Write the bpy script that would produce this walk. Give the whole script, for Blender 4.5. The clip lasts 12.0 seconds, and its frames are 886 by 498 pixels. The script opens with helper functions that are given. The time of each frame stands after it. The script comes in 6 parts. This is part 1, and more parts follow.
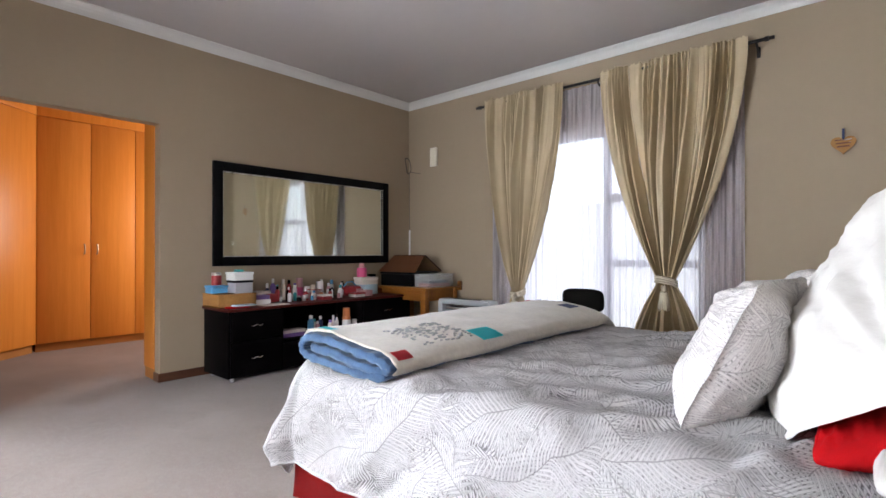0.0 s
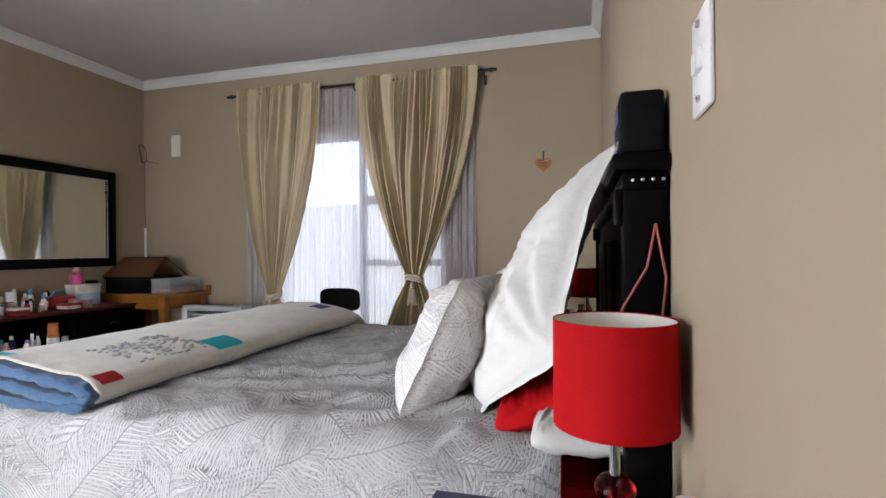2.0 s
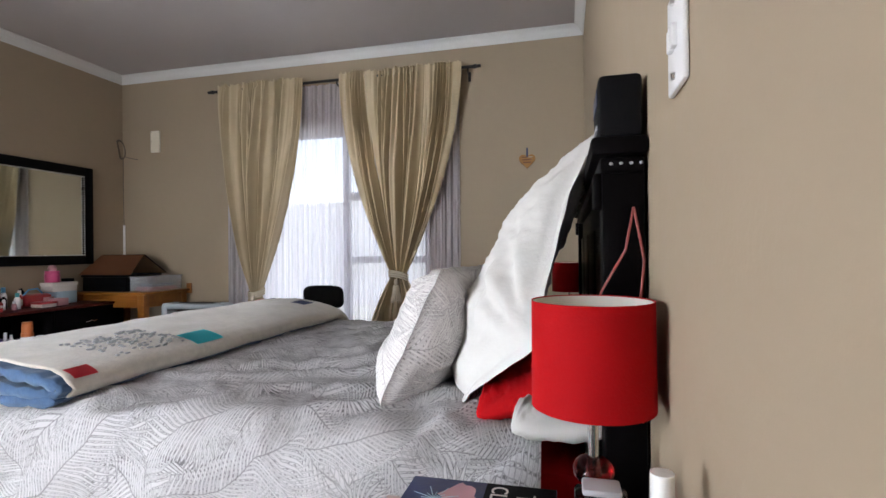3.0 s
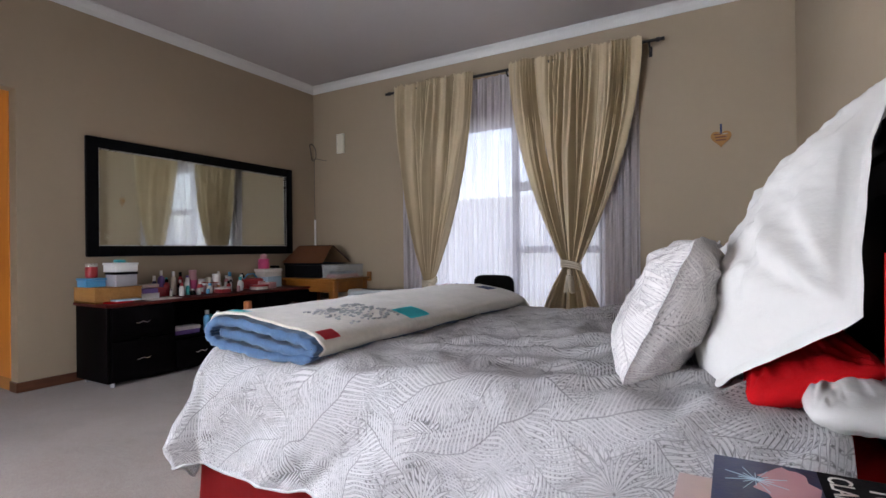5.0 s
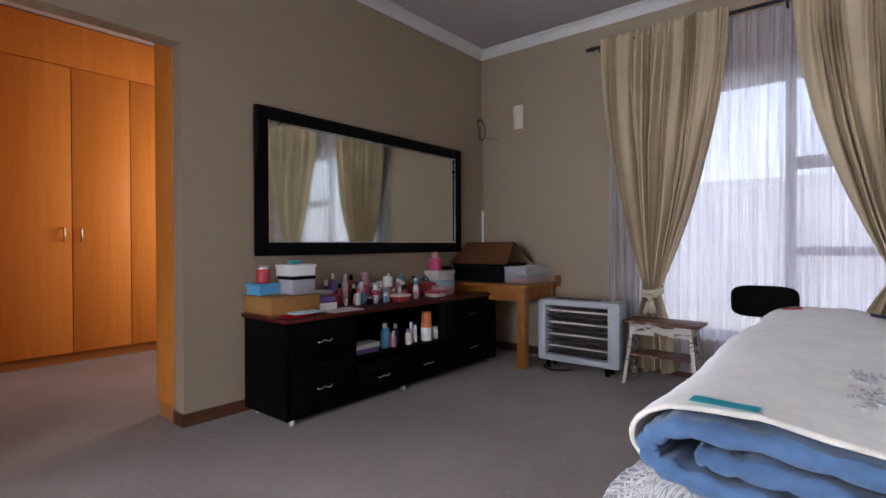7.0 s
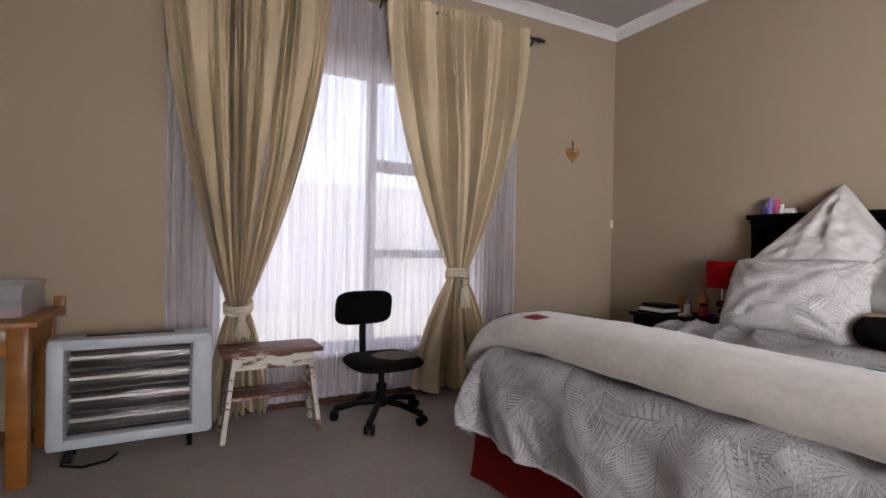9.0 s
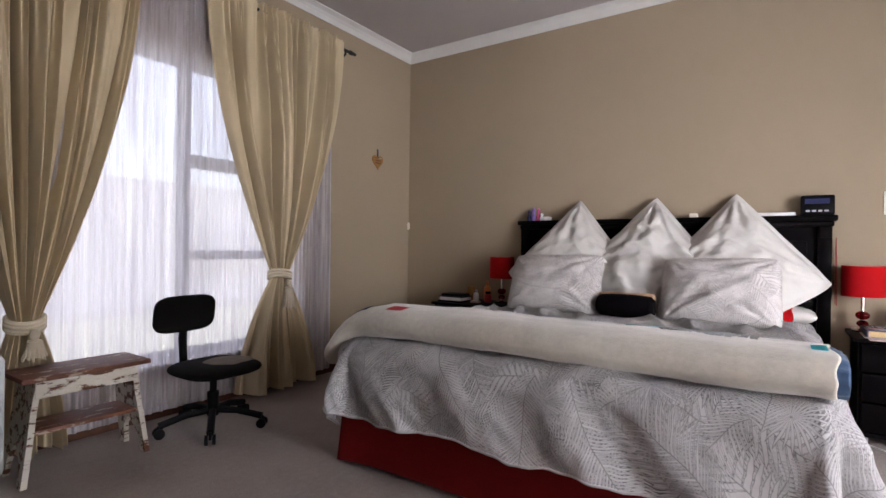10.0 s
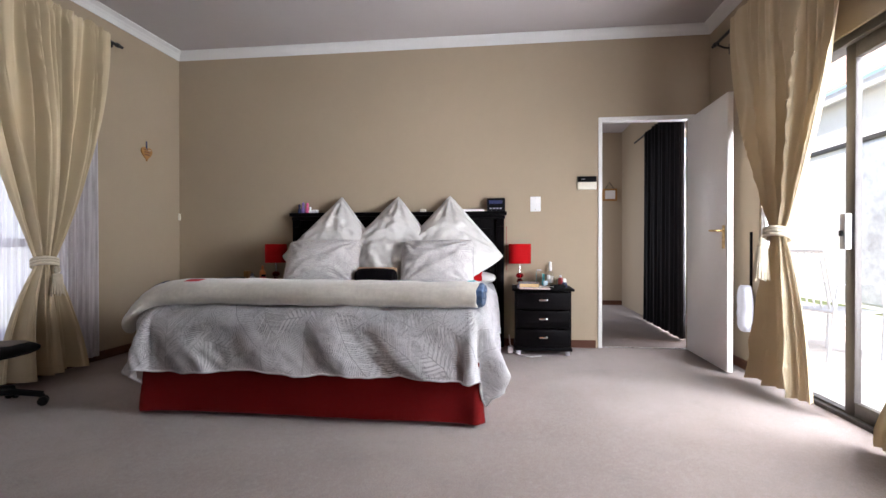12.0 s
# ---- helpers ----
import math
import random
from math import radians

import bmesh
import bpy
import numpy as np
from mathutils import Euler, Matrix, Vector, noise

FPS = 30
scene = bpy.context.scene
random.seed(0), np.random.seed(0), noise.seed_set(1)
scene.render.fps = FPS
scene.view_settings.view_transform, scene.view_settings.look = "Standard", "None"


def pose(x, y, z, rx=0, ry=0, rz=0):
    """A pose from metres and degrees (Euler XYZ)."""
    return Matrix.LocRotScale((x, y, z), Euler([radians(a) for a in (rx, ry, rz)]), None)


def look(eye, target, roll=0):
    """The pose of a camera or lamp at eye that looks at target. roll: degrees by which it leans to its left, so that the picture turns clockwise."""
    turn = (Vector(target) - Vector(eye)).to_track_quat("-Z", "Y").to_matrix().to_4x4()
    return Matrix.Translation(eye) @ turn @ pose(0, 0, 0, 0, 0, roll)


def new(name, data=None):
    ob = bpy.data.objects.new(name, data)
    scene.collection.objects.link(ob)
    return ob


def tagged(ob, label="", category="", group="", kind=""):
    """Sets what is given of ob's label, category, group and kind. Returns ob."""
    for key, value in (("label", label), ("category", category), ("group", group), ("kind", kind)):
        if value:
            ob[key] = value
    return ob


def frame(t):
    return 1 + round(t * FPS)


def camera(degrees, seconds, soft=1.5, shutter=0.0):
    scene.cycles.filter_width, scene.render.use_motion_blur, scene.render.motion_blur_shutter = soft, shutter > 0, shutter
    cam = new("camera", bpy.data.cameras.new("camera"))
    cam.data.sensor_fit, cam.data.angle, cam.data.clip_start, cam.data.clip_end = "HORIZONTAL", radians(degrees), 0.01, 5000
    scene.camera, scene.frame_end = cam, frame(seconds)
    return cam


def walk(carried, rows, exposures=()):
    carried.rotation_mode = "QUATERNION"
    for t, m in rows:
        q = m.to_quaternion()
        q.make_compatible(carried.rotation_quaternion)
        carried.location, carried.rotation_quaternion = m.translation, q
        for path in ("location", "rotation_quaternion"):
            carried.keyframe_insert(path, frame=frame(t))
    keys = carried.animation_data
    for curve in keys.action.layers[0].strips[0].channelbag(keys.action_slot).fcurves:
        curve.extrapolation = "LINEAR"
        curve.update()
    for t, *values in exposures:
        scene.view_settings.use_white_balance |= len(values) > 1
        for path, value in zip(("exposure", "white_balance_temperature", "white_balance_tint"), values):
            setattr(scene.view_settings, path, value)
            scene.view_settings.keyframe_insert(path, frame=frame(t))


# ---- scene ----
cam = camera(83.2, 12.0)
PATH = [
    (0, (4.371, -4.308, 1.044), (3.045, -2.811, 1.056), -0.1),
    (0.5, (4.421, -4.265, 1.055), (3.364, -2.567, 1.065), -0.3),
    (1, (4.444, -4.273, 1.062), (3.625, -2.448, 1.071), -0.4),
    (1.5, (4.455, -4.262, 1.061), (3.81, -2.369, 1.064), -0.5),
    (2, (4.468, -4.257, 1.055), (3.932, -2.33, 1.058), -0.5),
    (2.5, (4.485, -4.232, 1.051), (4.008, -2.289, 1.054), -0.6),
    (4.3, (4.364, -4.329, 0.934), (3.71, -2.439, 0.937), -0.5),
    (4.5, (4.33, -4.333, 0.933), (3.574, -2.482, 0.939), -0.5),
    (5, (4.232, -4.301, 0.95), (3.228, -2.571, 0.952), -0.6),
    (5.5, (4.066, -4.245, 0.967), (2.877, -2.637, 0.96), -0.3),
    (6, (3.745, -4.166, 0.954), (2.437, -2.652, 0.942), -0.4),
    (6.5, (3.267, -4.121, 0.993), (1.873, -2.686, 0.973), -0.2),
    (8.5, (1.678, -3.331, 0.994), (2.005, -1.358, 0.978), 0.7),
    (9, (1.336, -3.107, 1.01), (2.276, -1.342, 0.992), 1.1),
    (9.5, (1.091, -2.931, 0.988), (2.423, -1.439, 0.985), 0.7),
    (10, (0.81, -2.977, 1.011), (2.469, -1.861, 1.004), 0.8),
    (10.5, (0.547, -3.102, 0.971), (2.389, -2.323, 0.976), 0.5),
    (11, (0.318, -3.209, 0.971), (2.251, -2.697, 0.968), 0.2),
    (11.5, (0.13, -3.262, 0.957), (2.112, -2.994, 0.944), 0.1),
    (12, (-0.009, -3.268, 0.915), (1.975, -3.013, 0.905), -0.0),
]
walk(cam, [(t, look(eye, target, roll)) for t, eye, target, roll in PATH],
     [(t, e, k, tint) for t, e, k, tint in ((0, 1.2, 6500, 14), (1.0, 0.95, 6550, 14), (2.5, 0.87, 6550, 13), (4.5, 0.78, 6400, 16), (5.5, 0.6, 6350, 17), (6.5, 0.55, 6150, 18), (8.5, 0.87, 6900, 21), (10.0, 0.80, 6850, 20), (10.5, 0.9, 6800, 19), (11.0, 0.97, 6700, 18), (12.0, 1.07, 6550, 16))])

# ---- light: sky, sun, area lamps standing in for daylight ----
world = bpy.data.worlds.new("sky")
scene.world = world
world.use_nodes = True
sky = world.node_tree.nodes.new("ShaderNodeTexSky")
sky.sky_type, sky.sun_disc = "NISHITA", False
sky.sun_elevation, sky.sun_rotation = radians(52), radians(305.5)
world.node_tree.links.new(sky.outputs[0], world.node_tree.nodes["Background"].inputs[0])
world.node_tree.nodes["Background"].inputs[1].default_value = 0.15

sun = new("sun", bpy.data.lights.new("sun", "SUN"))
sun.data.energy, sun.data.angle, sun.data.color = 5.0, radians(0.5), (1.0, 0.94, 0.85)
sun.matrix_world = look((-7.0, 5.0, 11.0), (0, 0, 0))


def daylight(eye, target, wide, high, watts, color):
    lamp = new("daylight", bpy.data.lights.new("daylight", "AREA"))
    lamp.data.shape, lamp.data.size, lamp.data.size_y = "RECTANGLE", wide, high
    lamp.data.energy, lamp.data.color = watts, color
    lamp.matrix_world = look(eye, target)


daylight((2.4, 0.45, 1.25), (2.4, -1.0, 1.25), 2.2, 2.1, 8.5, (0.92, 0.95, 1.0))
# Patio door: two added lamps hang outside, out of view, in place of sky light.
daylight((1.7, -6.2, 3.1), (3.3, -4.3, 0.9), 2.6, 1.4, 165, (0.86, 0.93, 1.0))
daylight((1.62, -5.75, 1.1), (3.9, -4.1, 1.05), 1.7, 1.8, 105, (0.84, 0.92, 1.0))
# Dressing room: lamp in an invented window out of view, lighting the wardrobes.
daylight((-1.4, -1.02, 1.5), (-1.4, -3.0, 1.1), 1.0, 1.2, 21, (1.0, 0.93, 0.85))
daylight((5.6, -5.25, 1.3), (5.6, -4.0, 1.0), 1.2, 1.7, 160, (0.88, 0.93, 1.0))
# Hall: lamp in an invented opening out of view, added to brighten the hall.
daylight((7.1, -3.38, 1.2), (7.1, -5.0, 1.0), 1.0, 1.8, 9, (0.80, 0.88, 1.0))


# ---- materials ----
def nodes_of(name):
    m = bpy.data.materials.new(name)
    m.use_nodes = True
    return m, m.node_tree, m.node_tree.nodes["Principled BSDF"]


def add(nt, kind, operation="", data_type="", rotation_type="", flat=False):
    n = nt.nodes.new(kind)
    if operation:
        n.operation = operation
    if data_type:
        n.data_type = data_type
    if rotation_type:
        n.rotation_type = rotation_type
    if flat:
        n.voronoi_dimensions, n.feature = "2D", "F1"
    return n


def math_node(nt, op, a, b=None, c=None):
    n = add(nt, "ShaderNodeMath", operation=op)
    for i, v in enumerate((a, b, c)):
        if v is None:
            continue
        if isinstance(v, (int, float)):
            n.inputs[i].default_value = v
        else:
            nt.links.new(v, n.inputs[i])
    return n.outputs[0]


def ranged(nt, value, a, b, c=0.0, d=1.0):
    n = add(nt, "ShaderNodeMapRange")
    nt.links.new(value, n.inputs[0])
    for i, v in enumerate((a, b, c, d)):
        n.inputs[1 + i].default_value = v
    return n.outputs[0]


def mixed(nt, fac, a, b):
    n = add(nt, "ShaderNodeMix", data_type="RGBA")
    for i, v in ((0, fac), (6, a), (7, b)):
        if isinstance(v, (int, float)):
            n.inputs[i].default_value = v
        elif isinstance(v, tuple):
            n.inputs[i].default_value = (*v[:3], 1)
        else:
            nt.links.new(v, n.inputs[i])
    return n.outputs[2]


def noise_of(nt, vec, scale, detail=3.0, rough=0.55):
    n = add(nt, "ShaderNodeTexNoise")
    n.inputs["Scale"].default_value, n.inputs["Detail"].default_value, n.inputs["Roughness"].default_value = scale, detail, rough
    nt.links.new(vec, n.inputs["Vector"])
    return n.outputs[0]


def bumped(nt, bsdf, height, strength, dist=0.01):
    b = add(nt, "ShaderNodeBump")
    b.inputs["Strength"].default_value, b.inputs["Distance"].default_value = strength, dist
    nt.links.new(height, b.inputs["Height"])
    nt.links.new(b.outputs[0], bsdf.inputs["Normal"])


def paint(name, col, rough=0.6, metal=0.0, var=0.1, scales=(2.5, 35.0), bump=0.15, bscale=180.0, spec=0.5, coat=0.0, sheen=0.0):
    """A plain surface with variation at two scales and a fine relief."""
    m, nt, b = nodes_of(name)
    co = add(nt, "ShaderNodeTexCoord").outputs["Object"]
    n1, n2 = noise_of(nt, co, scales[0]), noise_of(nt, co, scales[1])
    s = math_node(nt, "ADD", math_node(nt, "MULTIPLY", n1, 0.6), math_node(nt, "MULTIPLY", n2, 0.4))
    f = ranged(nt, s, 0.3, 0.7)
    lo, hi = tuple(c * (1 - var) for c in col), tuple(min(1, c * (1 + var)) for c in col)
    nt.links.new(mixed(nt, f, lo, hi), b.inputs["Base Color"])
    nt.links.new(ranged(nt, n2, 0.3, 0.7, max(0.02, rough - 0.06), min(1, rough + 0.06)), b.inputs["Roughness"])
    b.inputs["Metallic"].default_value = metal
    b.inputs["Specular IOR Level"].default_value = spec
    b.inputs["Coat Weight"].default_value = coat
    b.inputs["Sheen Weight"].default_value = sheen
    if bump:
        bumped(nt, b, noise_of(nt, co, bscale), bump, 0.003)
    return m


def wood(name, light, dark, along=2, rough=0.45, stretch=0.06, scale=14.0, coat=0.0, spec=0.3):
    """Grain drawn out along one axis."""
    m, nt, b = nodes_of(name)
    co = add(nt, "ShaderNodeTexCoord").outputs["Object"]
    mp = add(nt, "ShaderNodeMapping")
    mp.inputs["Scale"].default_value = tuple(stretch if i == along else 1.0 for i in range(3))
    nt.links.new(co, mp.inputs[0])
    g1, g2 = noise_of(nt, mp.outputs[0], scale, 5.0, 0.65), noise_of(nt, mp.outputs[0], scale * 6, 3.0)
    f = ranged(nt, math_node(nt, "ADD", math_node(nt, "MULTIPLY", g1, 0.7), math_node(nt, "MULTIPLY", g2, 0.3)), 0.32, 0.68)
    nt.links.new(mixed(nt, f, dark, light), b.inputs["Base Color"])
    b.inputs["Roughness"].default_value, b.inputs["Coat Weight"].default_value = rough, coat
    b.inputs["Specular IOR Level"].default_value = spec
    bumped(nt, b, g2, 0.12, 0.002)
    return m


def chipped(name, coat, bare, amount):
    """Old paint rubbed through to the wood along the grain and in chips."""
    m, nt, b = nodes_of(name)
    co = add(nt, "ShaderNodeTexCoord").outputs["Object"]
    mp = add(nt, "ShaderNodeMapping")
    mp.inputs["Scale"].default_value = (0.35, 1.0, 1.0)
    nt.links.new(co, mp.inputs[0])
    chips, grain = noise_of(nt, mp.outputs[0], 22.0, 6.0, 0.7), noise_of(nt, mp.outputs[0], 90.0, 3.0)
    worn = ranged(nt, math_node(nt, "ADD", chips, math_node(nt, "MULTIPLY", math_node(nt, "SUBTRACT", grain, 0.5), 0.25)), amount - 0.03, amount + 0.03)
    bare_tone = mixed(nt, grain, tuple(c * 0.6 for c in bare), tuple(c * 1.4 for c in bare))
    nt.links.new(mixed(nt, worn, bare_tone, mixed(nt, grain, tuple(c * 0.85 for c in coat), coat)), b.inputs["Base Color"])
    b.inputs["Roughness"].default_value, b.inputs["Specular IOR Level"].default_value = 0.55, 0.35
    bumped(nt, b, math_node(nt, "ADD", worn, grain), 0.35, 0.003)
    return m


def carpet_material():
    m, nt, b = nodes_of("carpet")
    co = add(nt, "ShaderNodeTexCoord").outputs["Object"]
    big, mid, clump, fine = noise_of(nt, co, 0.9, 4.0), noise_of(nt, co, 6.0, 5.0, 0.62), noise_of(nt, co, 38.0, 3.0), noise_of(nt, co, 190.0, 2.0)
    base = mixed(nt, ranged(nt, big, 0.35, 0.7), (0.215, 0.16, 0.136), (0.345, 0.272, 0.238))
    worn = mixed(nt, ranged(nt, mid, 0.5, 0.72, 0.0, 0.55), base, (0.20, 0.165, 0.148))
    trod = mixed(nt, ranged(nt, clump, 0.45, 0.7, 0.0, 0.4), worn, (0.36, 0.30, 0.27))
    tuft = mixed(nt, ranged(nt, fine, 0.38, 0.66, 0.0, 0.7), trod, (0.15, 0.125, 0.115))
    nt.links.new(tuft, b.inputs["Base Color"])
    b.inputs["Roughness"].default_value, b.inputs["Specular IOR Level"].default_value = 0.95, 0.1
    b.inputs["Sheen Weight"].default_value = 0.2
    bumped(nt, b, math_node(nt, "ADD", fine, math_node(nt, "MULTIPLY", clump, 0.5)), 0.6, 0.005)
    return m


def leaf_cloth(name, base, ink, size, strength=1.0, crumpled=0.5):
    """Cotton printed with overlapping palm fronds, fan palms and broad split leaves, in the cloth's own metres.
    Each layer lays one leaf in every cell of a stretched grid; a leaf hides what lies under its leaflets."""
    m, nt, b = nodes_of(name)

    def calc(op, *v):
        return math_node(nt, op, *v)

    uv = add(nt, "ShaderNodeTexCoord").outputs["UV"]
    warp = add(nt, "ShaderNodeTexNoise")
    warp.inputs["Scale"].default_value = 5.0
    nt.links.new(uv, warp.inputs["Vector"])
    wob = add(nt, "ShaderNodeVectorMath", operation="MULTIPLY_ADD")
    nt.links.new(warp.outputs[1], wob.inputs[0])
    wob.inputs[1].default_value = (0.05, 0.05, 0)
    nt.links.new(uv, wob.inputs[2])
    ragged, stipple = noise_of(nt, uv, 30.0, 3.0), noise_of(nt, uv, 150.0, 2.0)
    # angle of the layer, cell length and width, leaf half length and half width, leaflets per metre, sweep, leaflet fullness, fan
    layers = ((28, 0.42, 0.27, 0.22, 0.14, 62.0, 0.95, 0.38, False), (112, 0.30, 0.26, 0.14, 0.15, 30.0, 0.6, 0.43, True),
              (-35, 0.37, 0.25, 0.21, 0.12, 70.0, 0.8, 0.38, False), (74, 0.30, 0.22, 0.15, 0.11, 34.0, 0.75, 0.46, False),
              (155, 0.34, 0.22, 0.2, 0.13, 62.0, 1.1, 0.42, False), (10, 0.19, 0.15, 0.16, 0.13, 74.0, 0.7, 0.44, False))
    total, cover = None, None
    for k, (turn, long, broad, half, wide, veins, sweep, full, fan) in enumerate(layers):
        long, broad, half, wide, veins = long * size, broad * size, half * size, wide * size, veins * 1.2 / size
        spin = add(nt, "ShaderNodeVectorRotate", rotation_type="Z_AXIS")
        nt.links.new(wob.outputs[0], spin.inputs["Vector"])
        spin.inputs["Angle"].default_value = radians(turn)
        p = add(nt, "ShaderNodeVectorMath", operation="MULTIPLY_ADD")
        nt.links.new(spin.outputs[0], p.inputs[0])
        p.inputs[1].default_value, p.inputs[2].default_value = (1 / long, 1 / broad, 0), (3.7 * k, 1.9 * k, 0)
        v = add(nt, "ShaderNodeTexVoronoi", flat=True)
        v.inputs["Scale"].default_value, v.inputs["Randomness"].default_value = 1.0, 0.55
        nt.links.new(p.outputs[0], v.inputs["Vector"])
        d = add(nt, "ShaderNodeVectorMath", operation="SUBTRACT")
        nt.links.new(p.outputs[0], d.inputs[0])
        nt.links.new(v.outputs["Position"], d.inputs[1])
        metric = add(nt, "ShaderNodeVectorMath", operation="MULTIPLY")
        nt.links.new(d.outputs[0], metric.inputs[0])
        metric.inputs[1].default_value = (long, broad, 0)
        hue = add(nt, "ShaderNodeSeparateColor")
        nt.links.new(v.outputs["Color"], hue.inputs[0])
        r = add(nt, "ShaderNodeVectorRotate", rotation_type="Z_AXIS")
        nt.links.new(metric.outputs[0], r.inputs["Vector"])
        flip = calc("MULTIPLY", calc("ROUND", hue.outputs[2]), math.pi)
        nt.links.new(calc("ADD", flip, ranged(nt, hue.outputs[0], 0.0, 1.0, -0.5, 0.5)), r.inputs["Angle"])
        xyz = add(nt, "ShaderNodeSeparateXYZ")
        nt.links.new(r.outputs[0], xyz.inputs[0])
        u, side = xyz.outputs[0], xyz.outputs[1]
        if fan:
            reach = calc("SQRT", calc("ADD", calc("MULTIPLY", u, u), calc("MULTIPLY", side, side)))
            count = calc("ADD", calc("MULTIPLY", calc("ARCTAN2", side, u), veins * 0.12), calc("MULTIPLY", ragged, 0.25))
            out = calc("DIVIDE", reach, calc("ADD", wide * 0.72, calc("MULTIPLY", hue.outputs[1], wide * 0.25)))
            stem = ranged(nt, reach, 0.0, 0.006, 1.0, 0.0)
        else:
            side = calc("ADD", side, calc("MULTIPLY", calc("MULTIPLY", u, u), 0.9))
            w = calc("ABSOLUTE", side)
            root = calc("ADD", calc("SUBTRACT", u, calc("MULTIPLY", w, sweep)), calc("MULTIPLY", calc("MULTIPLY", w, w), 1.6))
            count = calc("ADD", calc("MULTIPLY", root, veins), calc("ADD", calc("MULTIPLY", ragged, 0.5), calc("MULTIPLY", calc("SIGN", side), 0.25)))
            taper = calc("SQRT", calc("MAXIMUM", 0.0004, calc("SUBTRACT", 1.0, calc("POWER", calc("ABSOLUTE", calc("DIVIDE", root, half)), 2.4))))
            out = calc("DIVIDE", w, calc("MULTIPLY", taper, wide))
            stem = calc("MULTIPLY", ranged(nt, w, 0.0008, 0.0024, 0.7, 0.0), ranged(nt, calc("ABSOLUTE", u), half * 0.96, half, 1.0, 0.0))
        leaflet = calc("FLOOR", count)
        off = calc("ABSOLUTE", calc("SUBTRACT", calc("FRACT", count), 0.5))
        lot = add(nt, "ShaderNodeTexWhiteNoise")
        lot.noise_dimensions = "2D"
        pair = add(nt, "ShaderNodeCombineXYZ")
        nt.links.new(leaflet, pair.inputs[0])
        nt.links.new(calc("ADD", hue.outputs[0], calc("SIGN", side)), pair.inputs[1])
        nt.links.new(pair.outputs[0], lot.inputs[0])
        ends = calc("MULTIPLY", out, ranged(nt, lot.outputs[0], 0.0, 1.0, 0.98, 1.18))
        girth = calc("MULTIPLY", full, calc("SUBTRACT", 1.0, calc("POWER", calc("MINIMUM", ends, 1.0), 2.2)))
        rim = calc("SUBTRACT", girth, off)
        inside = calc("MULTIPLY", ranged(nt, rim, -0.02, 0.02), ranged(nt, ends, 0.99, 1.0, 1.0, 0.0))
        stroke = calc("MULTIPLY", ranged(nt, rim, 0.02, 0.14, 0.95, 0.0), ranged(nt, ragged, 0.3, 0.6, 0.55, 1.0))
        wash = calc("MULTIPLY", calc("MULTIPLY", calc("MULTIPLY", hue.outputs[1], lot.outputs[0]), ranged(nt, stipple, 0.35, 0.65, 0.3, 1.0)), 0.75)
        here = calc("MAXIMUM", calc("MULTIPLY", inside, calc("MAXIMUM", stroke, wash)), stem)
        solid = calc("MAXIMUM", inside, stem)
        if total is None:
            total, cover = here, solid
        else:
            total = calc("ADD", total, calc("MULTIPLY", calc("SUBTRACT", 1.0, cover), here))
            cover = calc("MAXIMUM", cover, solid)
    under = calc("MULTIPLY", calc("SUBTRACT", 1.0, cover), 0.95)
    tone = noise_of(nt, uv, 3.0)
    fac = calc("MULTIPLY", calc("MULTIPLY", calc("ADD", total, under), strength), ranged(nt, tone, 0.3, 0.7, 0.75, 1.1))
    nt.links.new(mixed(nt, calc("MINIMUM", fac, 1.0), base, ink), b.inputs["Base Color"])
    b.inputs["Roughness"].default_value, b.inputs["Specular IOR Level"].default_value, b.inputs["Sheen Weight"].default_value = 0.85, 0.2, 0.1
    weave = noise_of(nt, uv, 30.0, 4.0)
    folds = noise_of(nt, wob.outputs[0], 7.0, 3.0, 0.5)
    ridge = calc("ABSOLUTE", calc("SUBTRACT", noise_of(nt, wob.outputs[0], 4.5, 2.0), 0.5))
    crumple = calc("ADD", calc("MULTIPLY", folds, 1.3), calc("MULTIPLY", ridge, 2.6))
    bumped(nt, b, calc("ADD", crumple, calc("MULTIPLY", weave, 0.3)), crumpled, 0.012)
    return m


def sheer_material():
    m, nt, b = nodes_of("sheer_voile")
    out = nt.nodes["Material Output"]
    clear, veil, back = add(nt, "ShaderNodeBsdfTransparent"), add(nt, "ShaderNodeBsdfTranslucent"), add(nt, "ShaderNodeBsdfDiffuse")
    veil.inputs[0].default_value, back.inputs[0].default_value = (0.78, 0.76, 0.84, 1), (0.6, 0.57, 0.6, 1)
    co = add(nt, "ShaderNodeTexCoord").outputs["Object"]
    mp = add(nt, "ShaderNodeMapping")
    mp.inputs["Scale"].default_value = (1, 1, 0.05)
    nt.links.new(co, mp.inputs[0])
    streak = noise_of(nt, mp.outputs[0], 40.0, 3.0)
    a, c = add(nt, "ShaderNodeMixShader"), add(nt, "ShaderNodeMixShader")
    a.inputs[0].default_value = 0.45
    nt.links.new(veil.outputs[0], a.inputs[1])
    nt.links.new(back.outputs[0], a.inputs[2])
    nt.links.new(ranged(nt, streak, 0.3, 0.7, 0.60, 0.92), c.inputs[0])
    nt.links.new(clear.outputs[0], c.inputs[1])
    nt.links.new(a.outputs[0], c.inputs[2])
    nt.links.new(c.outputs[0], out.inputs[0])
    return m


